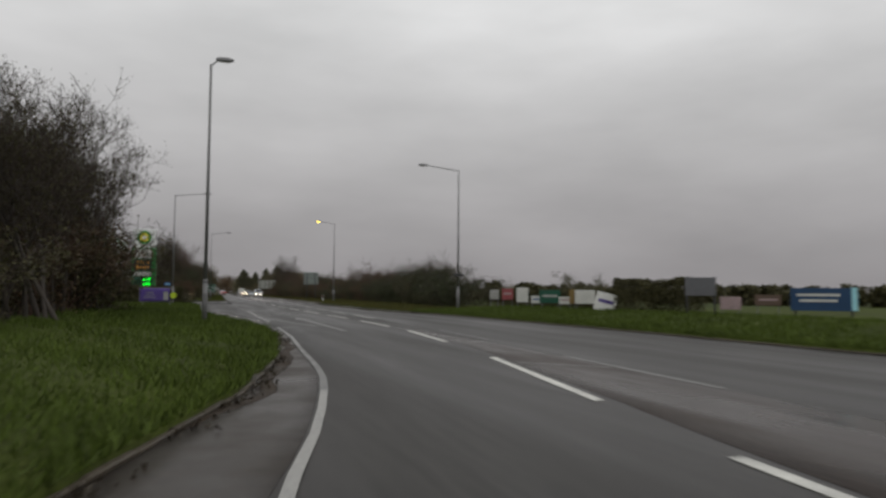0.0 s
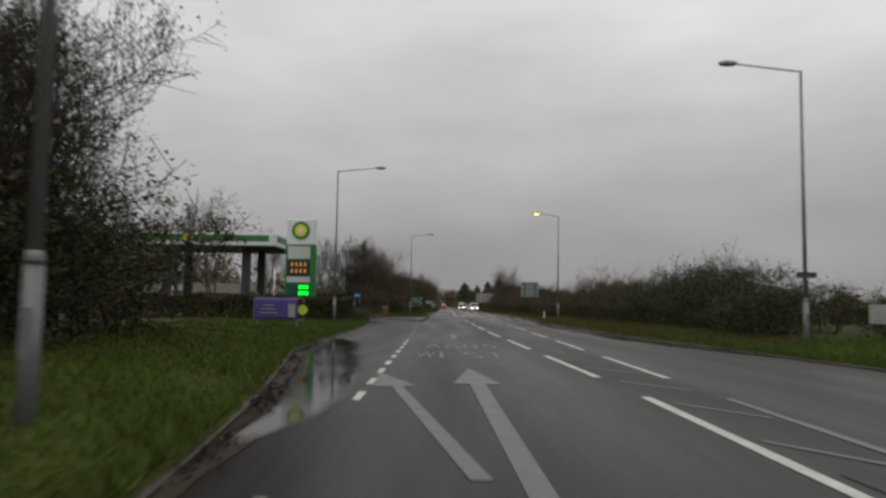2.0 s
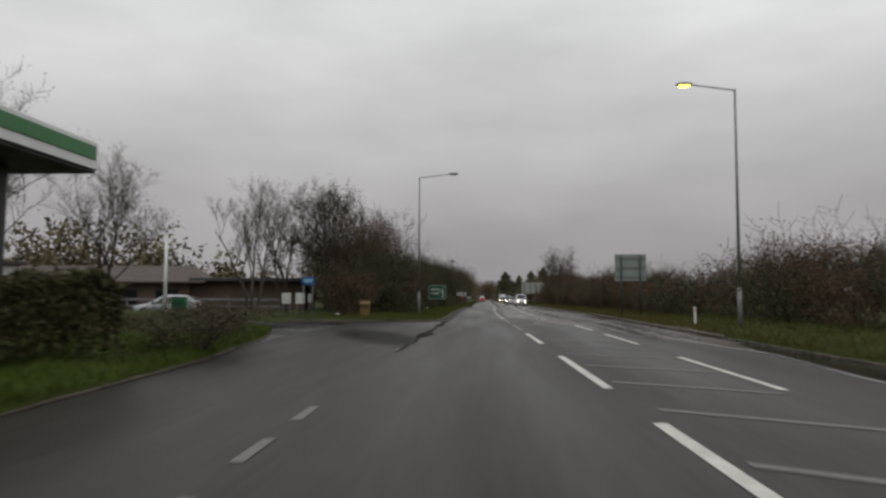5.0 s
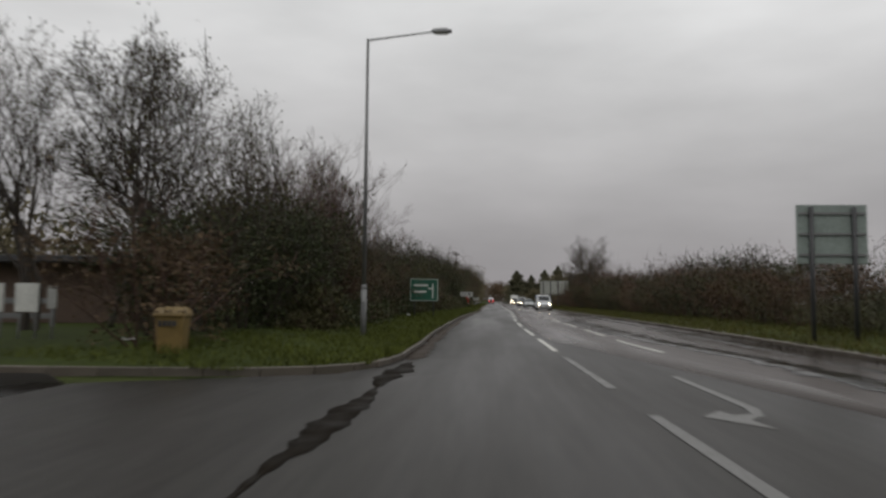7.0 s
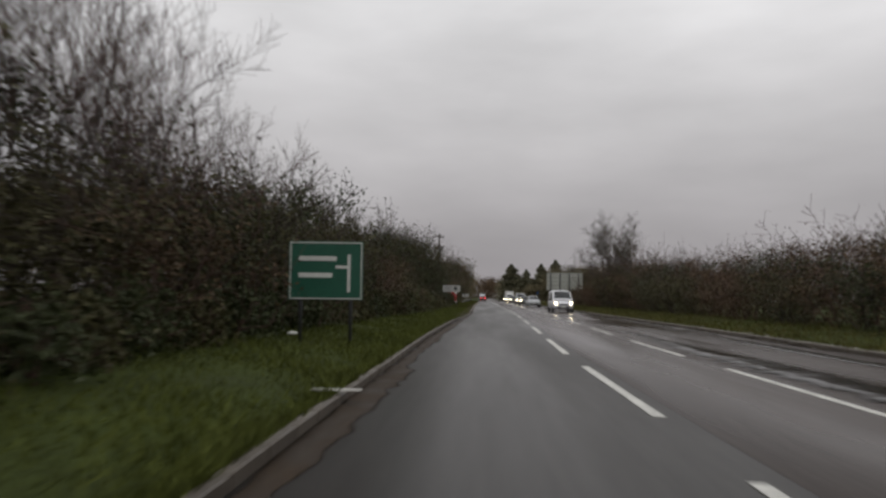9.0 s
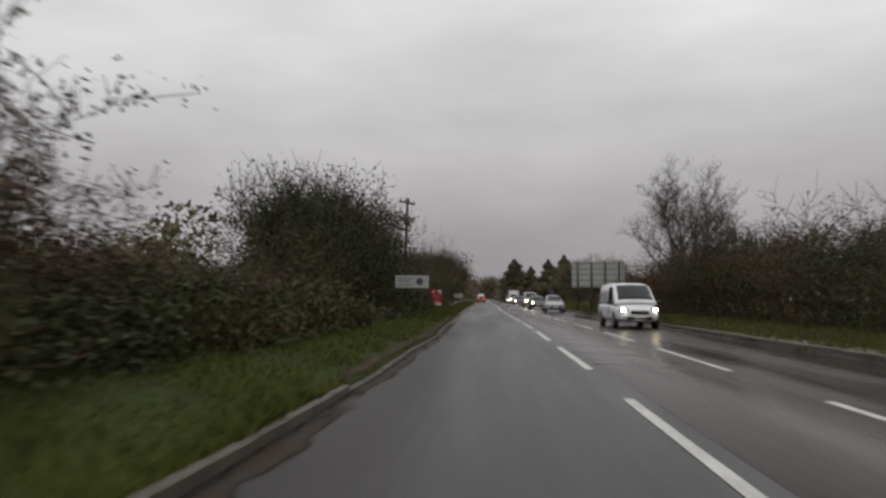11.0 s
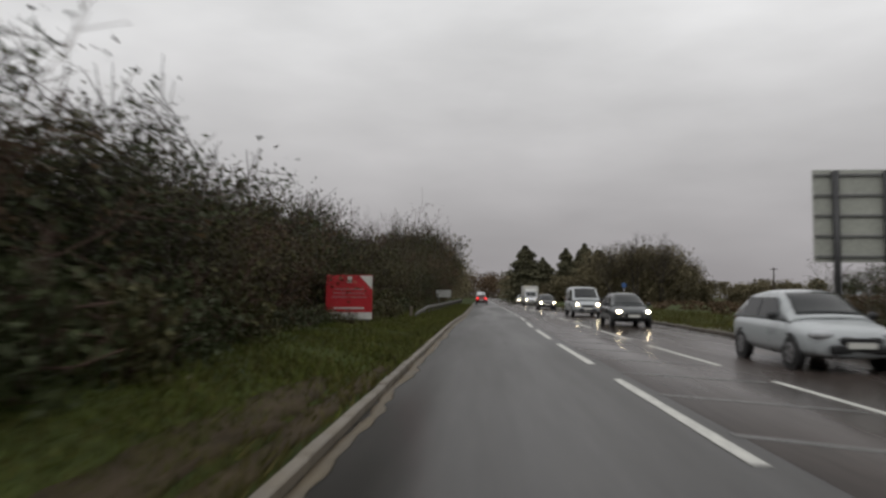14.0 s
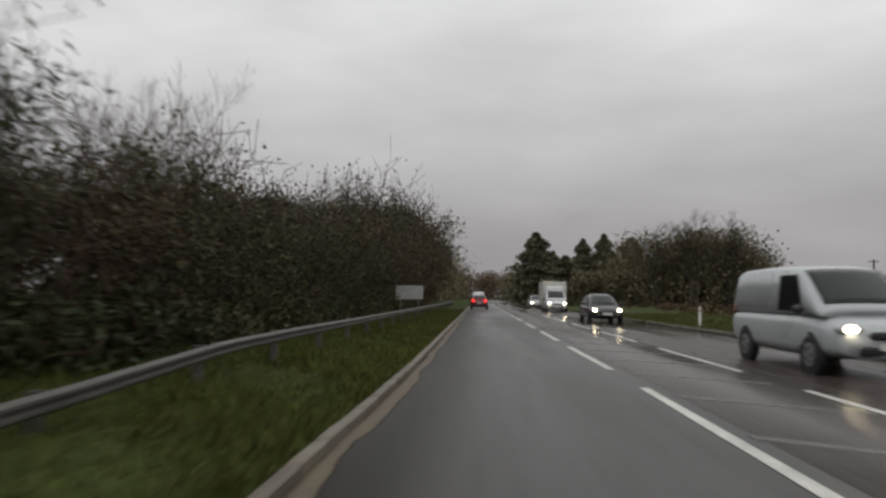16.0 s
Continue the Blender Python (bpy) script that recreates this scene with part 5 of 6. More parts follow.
for s in (-0.62, 0.62):
    boxed("panel", (s * 0.68 + 0.03, 0, 1.09), (0.56, 0.05, 0.66), M_OFFWHITE, board, "white panel", bevel=0.008)
    tubed("post", (s * 0.68 - 0.17, 0.05, -0.3), (s * 0.68 - 0.17, 0.05, 1.36), 0.025, M_GALV, board)
    tubed("post", (s * 0.68 + 0.23, 0.05, -0.3), (s * 0.68 + 0.23, 0.05, 1.36), 0.025, M_GALV, board)
blue = thing("blue_sign", "small bright blue sign on two posts at the entrance kerb", "sign", m=pose(-9.15, 101.66, 0.05))
boxed("panel", (0, 0, 2.22), (0.74, 0.04, 0.44), M_BLUE, blue, bevel=0.006)
boxed("print_bar", (0, -0.024, 2.28), (0.56, 0.01, 0.05), M_PALEBLUE, blue)
boxed("print_bar", (0, -0.024, 2.17), (0.44, 0.01, 0.05), M_PALEBLUE, blue)
for s in (-0.26, 0.26):
    tubed("post", (s, 0.045, -0.3), (s, 0.045, 2.42), 0.025, M_GALV, blue)

lawn = ribbon("planting_strip", [(y, -30.0, -15.5) for y in steps(91.5, 97.5, 1.0)], 0.08, M_VERGE, "grassed planting strip behind the canopy", "grass strip", thick=0.1)
fence = thing("rail_fence", "weathered grey rail fence on short posts along the lawn", "fence")
for k in range(9):
    boxed("post", (-13.2 - 1.8 * k, 110.8, 0.65), (0.1, 0.1, 1.3), M_GALV, fence)
for z in (0.72, 1.18):
    boxed("rail", (-20.4, 110.74, z), (14.6, 0.03, 0.17), M_GALV, fence, bevel=0.01)

grit = thing("grit_bin", "yellow plastic grit bin on the grass at the entrance", "grit bin", m=pose(-6.25, 103.65, 0.2, 0, 0, 8) @ Matrix.Diagonal((0.74, 0.80, 0.92, 1)))
bm = bmesh.new()
loft(bm, [[(-w, -d, z), (w, -d, z), (w, d, z), (-w, d, z)] for w, d, z in ((0.32, 0.3, 0.0), (0.38, 0.36, 0.78), (0.40, 0.38, 0.82))])
part("bin", bm, M_YELLOW, grit, bevel=0.03)
bm = bmesh.new()
loft(bm, [[(-w, -d, z), (w, -d, z), (w, d + 0.02, z), (-w, d + 0.02, z)] for w, d, z in ((0.43, 0.41, 0.80), (0.42, 0.40, 0.88), (0.34, 0.28, 1.02))])
part("lid", bm, M_YELLOW, grit, "sloped yellow lid", bevel=0.02)
for k in range(4):
    boxed("print_bar", (-0.23 + 0.125 * k, -0.372, 0.66), (0.095, 0.02, 0.12), M_FRAME, grit, "dark worn print")

slim = thing("marker_board", "narrow pale board on a thin post by the notice boards", "marker board", m=pose(-9.94, 105.45, 0.2))
boxed("panel", (0, 0, 1.1), (0.22, 0.035, 0.52), M_DULLWHITE, slim, bevel=0.006)
tubed("post", (0, 0.035, -0.3), (0, 0.035, 1.34), 0.022, M_GALV, slim)
scrap = thing("paper_scrap", "crumpled white paper lying in the grass", "litter", m=pose(-8.25, 105.9, 0.33, 0, 0, 12))
bm = bmesh.new()
bmesh.ops.create_icosphere(bm, subdivisions=2, radius=0.1)
for v in bm.verts:
    k = 1 + 0.5 * noise.noise(v.co * 14.0)
    v.co = (v.co.x * 1.9 * k, v.co.y * 1.1 * k, v.co.z * 0.55 * k)
part("sheet", bm, M_WHITE, scrap)

barrier = thing("crowd_barrier", "steel crowd barrier hung with a purple banner", "barrier", m=pose(-7.2, 55.0, 0.33, 0, 0, -4))
bm = bmesh.new()
for p0, p1 in (((-1.15, 0, 0.25), (1.15, 0, 0.25)), ((-1.15, 0, 1.2), (1.15, 0, 1.2)), ((-1.15, 0, 0.25), (-1.15, 0, 1.2)), ((1.15, 0, 0.25), (1.15, 0, 1.2))):
    tube(bm, p0, p1, 0.021, n=8)
part("frame", bm, M_GALV, barrier)
for k in range(15):
    tubed("bar", (-1.0 + k * 0.143, 0, 0.26), (-1.0 + k * 0.143, 0, 1.19), 0.008, M_GALV, barrier, n=5)
for s in (-0.9, 0.9):
    bm = bmesh.new()
    tube(bm, (s, -0.3, -0.02), (s, 0, 0.26), 0.018, n=6)
    tube(bm, (s, 0.3, -0.02), (s, 0, 0.26), 0.018, n=6)
    part("foot", bm, M_GALV, barrier)
bm = bmesh.new()
bmesh.ops.create_grid(bm, x_segments=24, y_segments=8, size=0.5, matrix=Matrix.Translation((-0.12, -0.05, 0.73)) @ Matrix.Rotation(radians(90), 4, "X") @ Matrix.Diagonal((1.98, 0.92, 1, 1)))
for v in bm.verts:
    v.co.y += 0.015 * math.sin(v.co.x * 7) * (1.2 - v.co.z)
bmesh.ops.solidify(bm, geom=bm.faces[:], thickness=0.006)
cloth = part("banner", bm, M_PURPLE, barrier, "purple printed banner", smooth=True)
boxed("print_panel", (0.62, -0.08, 0.66), (0.32, 0.012, 0.6), M_DULLWHITE, cloth)
bm = bmesh.new()
tube(bm, (1.12, -0.075, 0.70), (1.12, -0.09, 0.70), 0.22, 0.22, 18)
part("lime_disc", bm, M_LIME, cloth)
for k in range(3):
    boxed("print_bar", (-0.45, -0.08, 0.55 + 0.17 * k), (0.8 - 0.15 * k, 0.012, 0.045), M_DULLWHITE, cloth)

# ---- display boards and cars across the road, near the roundabout ----
gb = thing("grey_sign", "back of a square grey sign on two posts", "road sign", m=pose(18.1, 27.9, 0.15, 0, 0, -40))
boxed("panel", (0, 0, 1.55), (1.35, 0.05, 0.85), M_GREYBOARD, gb, bevel=0.01)
for s in (-0.6, 0.6):
    tubed("post", (s, 0.05, -0.3), (s, 0.05, 2.0), 0.045, M_FRAME, gb)
bb = thing("blue_hoarding", "blue roadside hoarding with white print", "hoarding", m=pose(22.2, 24.9, 0.1, 0, 0, -42))
boxed("panel", (0, 0, 1.05), (2.6, 0.06, 1.0), M_NAVY, bb, bevel=0.01)
boxed("end_panel", (1.2, -0.04, 1.08), (0.22, 0.03, 1.0), M_PALEBLUE, bb)
for z, w in ((1.25, 1.7), (1.0, 1.5)):
    boxed("print_bar", (-0.2, -0.04, z), (w, 0.02, 0.11), M_OFFWHITE, bb)
for s in (-1.1, 1.1):
    tubed("post", (s, 0.06, -0.3), (s, 0.06, 1.5), 0.05, M_FRAME, bb)


def display_board(label, x, y, w, h, z, material, turn, bar=None, lean=0.0):
    ob = thing("display_board", label, "display board", "display boards on the verge", pose(x, y, 0.15, 0, lean, turn))
    z += 0.2
    w, h = w * 0.8, h * 0.7
    panel = boxed("panel", (0, 0, z + h / 2), (w, 0.05, h), material, ob, bevel=0.01)
    if bar:
        boxed("print_bar", (0, -0.03, z + h * 0.55), (w * 0.7, 0.012, h * 0.18), bar, panel)
    for s in (-0.4, 0.4):
        tubed("post", (s * w, 0.04, -0.3), (s * w, 0.04, z + h * 0.9), 0.025, M_GALV, ob, n=6)
    return ob


display_board("white and lilac leaning display board on grass", 17.85, 36.4, 1.5, 1.5, 0.0, M_WHITE, -30, M_PURPLE, 14)
display_board("wide white display board on grass", 17.6, 38.0, 1.45, 1.15, 0.4, M_OFFWHITE, -30)
display_board("narrow yellow display board on grass", 17.2, 38.9, 0.4, 1.2, 0.4, M_YELLOW, -30)
display_board("low white display board on grass", 17.1, 39.6, 0.9, 0.65, 0.35, M_OFFWHITE, -30, M_PINK)
display_board("dark teal display board with a pale lower band", 16.75, 41.0, 1.6, 1.15, 0.4, M_GREEN_SIGN, -30, M_DULLWHITE)
display_board("low white display board with a blue bar", 16.65, 42.7, 0.95, 0.7, 0.35, M_OFFWHITE, -30, M_BLUE)
display_board("tall white display board on grass", 16.55, 44.8, 0.98, 1.4, 0.4, M_OFFWHITE, -28)
display_board("red display board on grass", 16.2, 46.6, 0.95, 1.1, 0.55, M_FADED_RED, -28, M_PINK)
display_board("small dull grey display board on grass", 16.0, 48.6, 0.8, 1.0, 0.55, M_DULLWHITE, -26)
display_board("pale pink display board beside the grey sign", 19.5, 27.6, 1.15, 0.85, 0.3, M_PINK, -42)
display_board("dark red display board beside the blue hoarding", 21.0, 26.9, 1.4, 0.7, 0.5, M_BRICK, -42, M_PINK)

# ---- signs further on ----
sb = thing("sign_back", "grey back of a road sign on two posts in the hedge", "road sign", m=pose(10.85, 112.6, 0.12))
boxed("panel", (0, 0, 3.35), (2.15, 0.04, 1.85), M_SIGNBACK, sb, bevel=0.008)
for z in (2.7, 3.35, 4.0):
    boxed("rail", (0, -0.05, z), (2.0, 0.05, 0.07), M_GALV, sb)
for s in (-0.65, 0.65):
    tubed("post", (s, -0.1, -0.3), (s, -0.1, 4.2), 0.07, M_FRAME, sb)

gs = thing("green_direction_sign", "green direction sign with a pale border on two posts", "road sign", m=pose(-3.95, 135.0, 0.25, 0, 0, 4))
panel = boxed("panel", (0, 0, 1.66), (1.78, 0.04, 1.4), M_GREEN_SIGN, gs, bevel=0.008)
for c, s in (((0, -0.025, 2.33), (1.7, 0.01, 0.025)), ((0, -0.025, 0.99), (1.7, 0.01, 0.025)), ((-0.85, -0.025, 1.66), (0.025, 0.01, 1.34)), ((0.85, -0.025, 1.66), (0.025, 0.01, 1.34)), ((-0.2, -0.025, 1.95), (0.9, 0.01, 0.11)), ((-0.25, -0.025, 1.55), (0.8, 0.01, 0.11)), ((0.55, -0.025, 1.6), (0.07, 0.01, 0.9)), ((0.38, -0.025, 1.75), (0.3, 0.01, 0.07))):
    boxed("print_bar", c, s, M_OFFWHITE, panel)
for s in (-0.6, 0.6):
    tubed("post", (s, 0.06, -0.4), (s, 0.06, 2.3), 0.045, M_FRAME, gs)

ws = thing("white_direction_sign", "dull white direction sign with faint dark print on posts", "road sign", m=pose(-2.9, 186.0, 0.2, 0, 0, 4))
panel = boxed("panel", (0, 0, 1.83), (1.6, 0.04, 0.6), M_DULLWHITE, ws, bevel=0.008)
for z, words in ((1.99, ((-0.58, 0.2), (-0.33, 0.22), (-0.06, 0.24))), (1.86, ((-0.56, 0.24), (-0.24, 0.3))), (1.68, ((-0.54, 0.28), (-0.2, 0.3)))):
    for x, w in words:
        boxed("print_bar", (x, -0.025, z), (w, 0.01, 0.055), M_GREYBOARD, panel)
bm = bmesh.new()
loft(bm, [[(0.36 + (0.17 + 0.03 * math.cos(5 * a)) * math.cos(a), y, 1.84 + (0.17 + 0.03 * math.cos(5 * a)) * math.sin(a)) for a in [k * math.pi / 15 for k in range(30)]] for y in (-0.022, -0.034)])
part("symbol", bm, M_FRAME, panel, "dark rounded symbol")
for s in (-0.5, 0.5):
    tubed("post", (s, 0.06, -0.3), (s, 0.06, 2.05), 0.028, M_POLE, ws)

rs = thing("red_site_board", "red and white site board facing the road", "site board", m=pose(-4.7, 229.6, 0.25, 0, 0, 3))
panel = boxed("panel", (0, 0, 0.98), (1.75, 0.05, 1.66), M_RED, rs, bevel=0.008)
boxed("base_panel", (0, -0.03, 0.28), (1.74, 0.02, 0.26), M_OFFWHITE, panel, "cream panel along the foot")
bm = bmesh.new()
f = [(0.40, -0.028, 1.79), (0.872, -0.028, 1.79), (0.872, -0.028, 1.26)]
loft(bm, [f, [(x, y - 0.012, z) for x, y, z in f]])
part("corner_flash", bm, M_OFFWHITE, panel, "cream corner flash")
boxed("print_block", (0.02, -0.032, 1.64), (0.16, 0.014, 0.24), M_OFFWHITE, panel)
for k in range(3):
    boxed("print_bar", (0.0, -0.032, 0.98 + 0.15 * k), (1.3 - 0.1 * k, 0.014, 0.025), M_RIM, panel)
boxed("print_bar", (0.0, -0.032, 0.56), (1.15, 0.014, 0.06), M_OFFWHITE, panel)
for s in (-0.7, 0.7):
    boxed("post", (s, 0.07, 0.6), (0.08, 0.08, 2.0), M_POLE, rs, "timber post")

big = thing("sign_back", "large grey back of a direction sign framed on four posts", "road sign", m=pose(11.7, 222.0, 0.05, 0, 0, -3))
panel = boxed("panel", (0, 0, 3.5), (5.0, 0.04, 2.5), M_SIGNBACK_PALE, big, bevel=0.008)
for k in range(5):
    boxed("rail", (0, -0.045, 2.4 + 0.55 * k), (4.95, 0.05, 0.06), M_GALV, panel)
for k in range(4):
    tubed("post", (-1.95 + 1.3 * k, -0.13, -0.3), (-1.95 + 1.3 * k, -0.13, 4.7), 0.09, M_FRAME, big)

pole = thing("utility_pole", "dark timber utility pole with cross-arms and insulators", "utility pole", m=pose(-5.5, 207.0, 0.2, 0, 1.5, 0))
tubed("shaft", (0, 0, -0.4), (0, 0, 8.75), 0.15, M_POLE, pole, 0.10, 12)
for z, w, turn in ((8.35, 2.1, 62), (7.15, 2.3, 62), (6.95, 1.7, 62), (6.2, 1.1, 62)):
    arm = boxed("cross_arm", (0, -0.12, z), (w, 0.12, 0.13), M_POLE, pole, bevel=0.01, turn=turn)
    for k in (-0.44, -0.15, 0.15, 0.44):
        c, s = math.cos(radians(turn)), math.sin(radians(turn))
        tubed("insulator", (k * w * c, -0.12 + k * w * s, z + 0.05), (k * w * c, -0.12 + k * w * s, z + 0.3), 0.06, M_INSUL, arm, 0.03, 8)
boxed("transformer", (0.16, -0.2, 6.75), (0.3, 0.3, 0.45), M_FRAME, pole, "dark fused box on the pole", bevel=0.03)
far_pole = thing("utility_pole", "slim far utility pole in the open field", "utility pole", m=pose(53.9, 338.7, 0))
tubed("shaft", (0, 0, -0.3), (0, 0, 6.9), 0.16, M_POLE, far_pole, 0.12, 8)
boxed("cross_arm", (0, 0, 6.6), (1.4, 0.12, 0.12), M_POLE, far_pole)

disc = thing("round_sign", "round blue route sign on a slim grey post", "road sign", m=pose(10.37, 254.1, 0.05))
tubed("post", (0, 0.03, -0.3), (0, 0.03, 2.3), 0.035, M_GALV, disc)
bm = bmesh.new()
tube(bm, (0, 0, 2.08), (0, -0.02, 2.08), 0.18, 0.18, 24)
plate = part("plate", bm, M_BLUE, disc, "blue disc")
for k in (-0.05, 0.05):
    boxed("print_bar", (k, -0.026, 2.07), (0.025, 0.012, 0.1), M_DULLWHITE, plate)

gm = thing("gully_mark", "short white painted bar across the kerb", "road marking", m=pose(-2.0, 126.6, 0.165))
boxed("bar", (0, 0, 0), (0.62, 0.14, 0.012), M_PAINT, gm)

# ---- guard rail ----
rail = thing("guard_rail", "galvanised steel guard rail on posts beyond the site board", "guard rail")
GR = line([(240.6, -3.15), (243, -2.98), (256, -2.82), (300, -2.7), (330, -2.7)])
GZ = line([(240.6, 0.26), (241.6, 0.38), (243.4, 0.47), (246.5, 0.60), (250, 0.62), (330, 0.62)])
bm = bmesh.new()
prof = ((0.0, -0.155), (0.045, -0.1), (0.045, -0.05), (0.0, -0.01), (0.0, 0.01), (0.045, 0.05), (0.045, 0.1), (0.0, 0.155), (-0.012, 0.155), (-0.012, -0.155))
loft(bm, [[(GR(y) + a, y, GZ(y) + b * 0.58) for a, b in prof] for y in steps(240.6, 330, 0.8)])
part("beam", bm, M_RAIL, rail, "ribbed steel beam")
for y in steps(242.6, 329, 3.2):
    boxed("post", (GR(y) - 0.08, y, GZ(y) / 2 - 0.05), (0.11, 0.06, GZ(y) + 0.3), M_RAIL, rail)

stub = thing("timber_post", "short square weathered timber post beside the guard rail end", "post", m=pose(-3.35, 240.4, 0.2, 0, 0, 8))
boxed("shaft", (0, 0, 0.15), (0.17, 0.17, 0.75), M_STUB, stub, bevel=0.015)
boxed("cap", (0, 0, 0.535), (0.2, 0.2, 0.03), M_STUB, stub, bevel=0.008)
far_sign = thing("white_sign", "plain dull white sign on two posts behind the guard rail", "road sign", m=pose(-3.5, 278.5, 0.2, 0, 0, 4))
boxed("panel", (0, 0, 1.3), (1.55, 0.04, 0.78), M_DULLWHITE, far_sign, bevel=0.01)
for x in (-0.5, 0.5):
    tubed("post", (x, 0.06, -0.3), (x, 0.06, 1.65), 0.035, M_GALV, far_sign)

for k, (x, y) in enumerate(((-3.6, 233.5), (-5.1, 136.4))):
    lit = thing("litter_bag", "small pale scrap of litter lying on the grass", "litter", m=pose(x, y, 0.2 if k == 0 else 0.33, 0, 0, 40 * k))
    bm = bmesh.new()
    bmesh.ops.create_icosphere(bm, subdivisions=2, radius=0.11)
    for v in bm.verts:
        v.co = Vector((v.co.x * 1.3, v.co.y, v.co.z * 0.45)) * (1 + 0.35 * noise.noise(v.co * 12 + Vector((k, 0, 0))))
    part("scrap", bm, M_OFFWHITE, lit, smooth=True)
for x, y in ((10.1, 269.7), (10.25, 95.2)):
    mp = thing("marker_post", "short white marker post on the far verge", "marker post", "white marker posts", pose(x, y, 0.1))
    boxed("post", (0, 0, 0.4), (0.1, 0.07, 0.9), M_WHITE, mp, bevel=0.015)
    boxed("reflector", (0, -0.04, 0.7), (0.06, 0.012, 0.1), M_RED, mp)
gully = thing("brush_heap", "small dark clump of wet debris on the far kerb", "debris", m=pose(8.75, 206.6, 0.05))
rg = np.random.default_rng(33)
leaf_mesh("leaves", rg.normal(0, 1, (500, 3)) * (0.28, 0.22, 0.05) + (0, 0, 0.1), 0.1, M_LEAF_BROWN, gully, rg)


# ---- far houses across the field ----
def house(label, x, y, w, d, h, roof_h, wall, roof, turn):
    ob = thing("house", label, "house", "far buildings across the field", pose(x, y, 0, 0, 0, turn))
    boxed("wall", (0, 0, h / 2), (w, d, h), wall, ob)
    bm = bmesh.new()
    loft(bm, [[(xx, yy, zz) for yy, zz in ((-d / 2 - 0.4, h - 0.05), (d / 2 + 0.4, h - 0.05), (0, h + roof_h))] for xx in (-w / 2 - 0.3, w / 2 + 0.3)])
    part("roof", bm, roof, ob)
    n = max(2, int(w / 4))
    for k in range(n):
        win = boxed("window", (-w / 2 + (k + 0.5) * w / n, -d / 2 - 0.03, h * 0.5), (1.3, 0.1, 1.2), M_WHITE, ob)
        boxed("pane", (-w / 2 + (k + 0.5) * w / n, -d / 2 - 0.09, h * 0.5), (1.1, 0.04, 1.0), M_GLASSDK, win)
    return ob


house("far long white barn with a pale roof", 172, 551, 18, 9, 3.0, 2.2, M_RENDER, M_SLATE, 10)
house("far pale house with a brown roof", 190, 548, 11, 8, 3.4, 2.4, M_RENDER, M_ROOF, -15)
house("far pale house with a grey roof", 206, 552, 16, 9, 2.8, 2.2, M_RENDER, M_SLATE, 5)
house("far brick house with a brown roof", 148, 556, 10, 8, 3.2, 2.6, M_BRICK, M_ROOF, 0)


# ---- vehicles ----
def ease(table):
    """A smooth curve through (y, value) pairs."""
    def at(y):
        if y <= table[0][0]:
            return table[0][1]
        for k in range(len(table) - 1):
            (a, p), (b, q) = table[k], table[k + 1]
            if y <= b:
                before = table[k - 1] if k else (a, p)
                after = table[k + 2] if k + 2 < len(table) else (b, q)
                m0 = (q - before[1]) / (b - before[0]) * (b - a)
                m1 = (after[1] - p) / (after[0] - a) * (b - a)
                u = (y - a) / (b - a)
                return (2 * u ** 3 - 3 * u ** 2 + 1) * p + (u ** 3 - 2 * u ** 2 + u) * m0 + (3 * u ** 2 - 2 * u ** 3) * q + (u ** 3 - u ** 2) * m1
        return table[-1][1]
    return at


def patch(bm, corner, nu=8, nv=4, thick=0.008):
    """A bowed pane: corner(u, v) gives its outer face."""
    g = [[bm.verts.new(corner(i / nu, j / nv)) for j in range(nv + 1)] for i in range(nu + 1)]
    for i in range(nu):
        for j in range(nv):
            bm.faces.new((g[i][j], g[i + 1][j], g[i + 1][j + 1], g[i][j + 1]))
    bmesh.ops.recalc_face_normals(bm, faces=bm.faces[:])
    bmesh.ops.solidify(bm, geom=bm.faces[:], thickness=thick)
    bmesh.ops.recalc_face_normals(bm, faces=bm.faces[:])


def egg(bm, c, r, turn):
    """A smooth lamp glass swept round the corner of the nose."""
    bmesh.ops.create_uvsphere(bm, u_segments=16, v_segments=10, radius=1.0, matrix=Matrix.Translation(c) @ Matrix.Rotation(radians(turn), 4, "Z") @ Matrix.Diagonal((*r, 1)))


def wheel(parent, x, y, radius):
    s = 1 if x > 0 else -1
    bm = bmesh.new()
    tube(bm, (x - s * 0.2, y, radius), (x, y, radius), radius, radius, 26)
    tyre = part("wheel", bm, M_TYRE, parent, "black rubber tyre", bevel=0.025)
    bm = bmesh.new()
    tube(bm, (x - s * 0.02, y, radius), (x + s * 0.006, y, radius), radius * 0.66, radius * 0.62, 22)
    rim = part("rim", bm, M_RIM, tyre)
    for k in range(5):
        a = k * 2 * math.pi / 5
        bm = bmesh.new()
        tube(bm, (x + s * 0.008, y + math.cos(a) * radius * 0.36, radius + math.sin(a) * radius * 0.36), (x + s * 0.01, y + math.cos(a) * radius * 0.36, radius + math.sin(a) * radius * 0.36), radius * 0.13, radius * 0.13, 8)
        part("rim_gap", bm, M_TRIM, tyre)
    return tyre


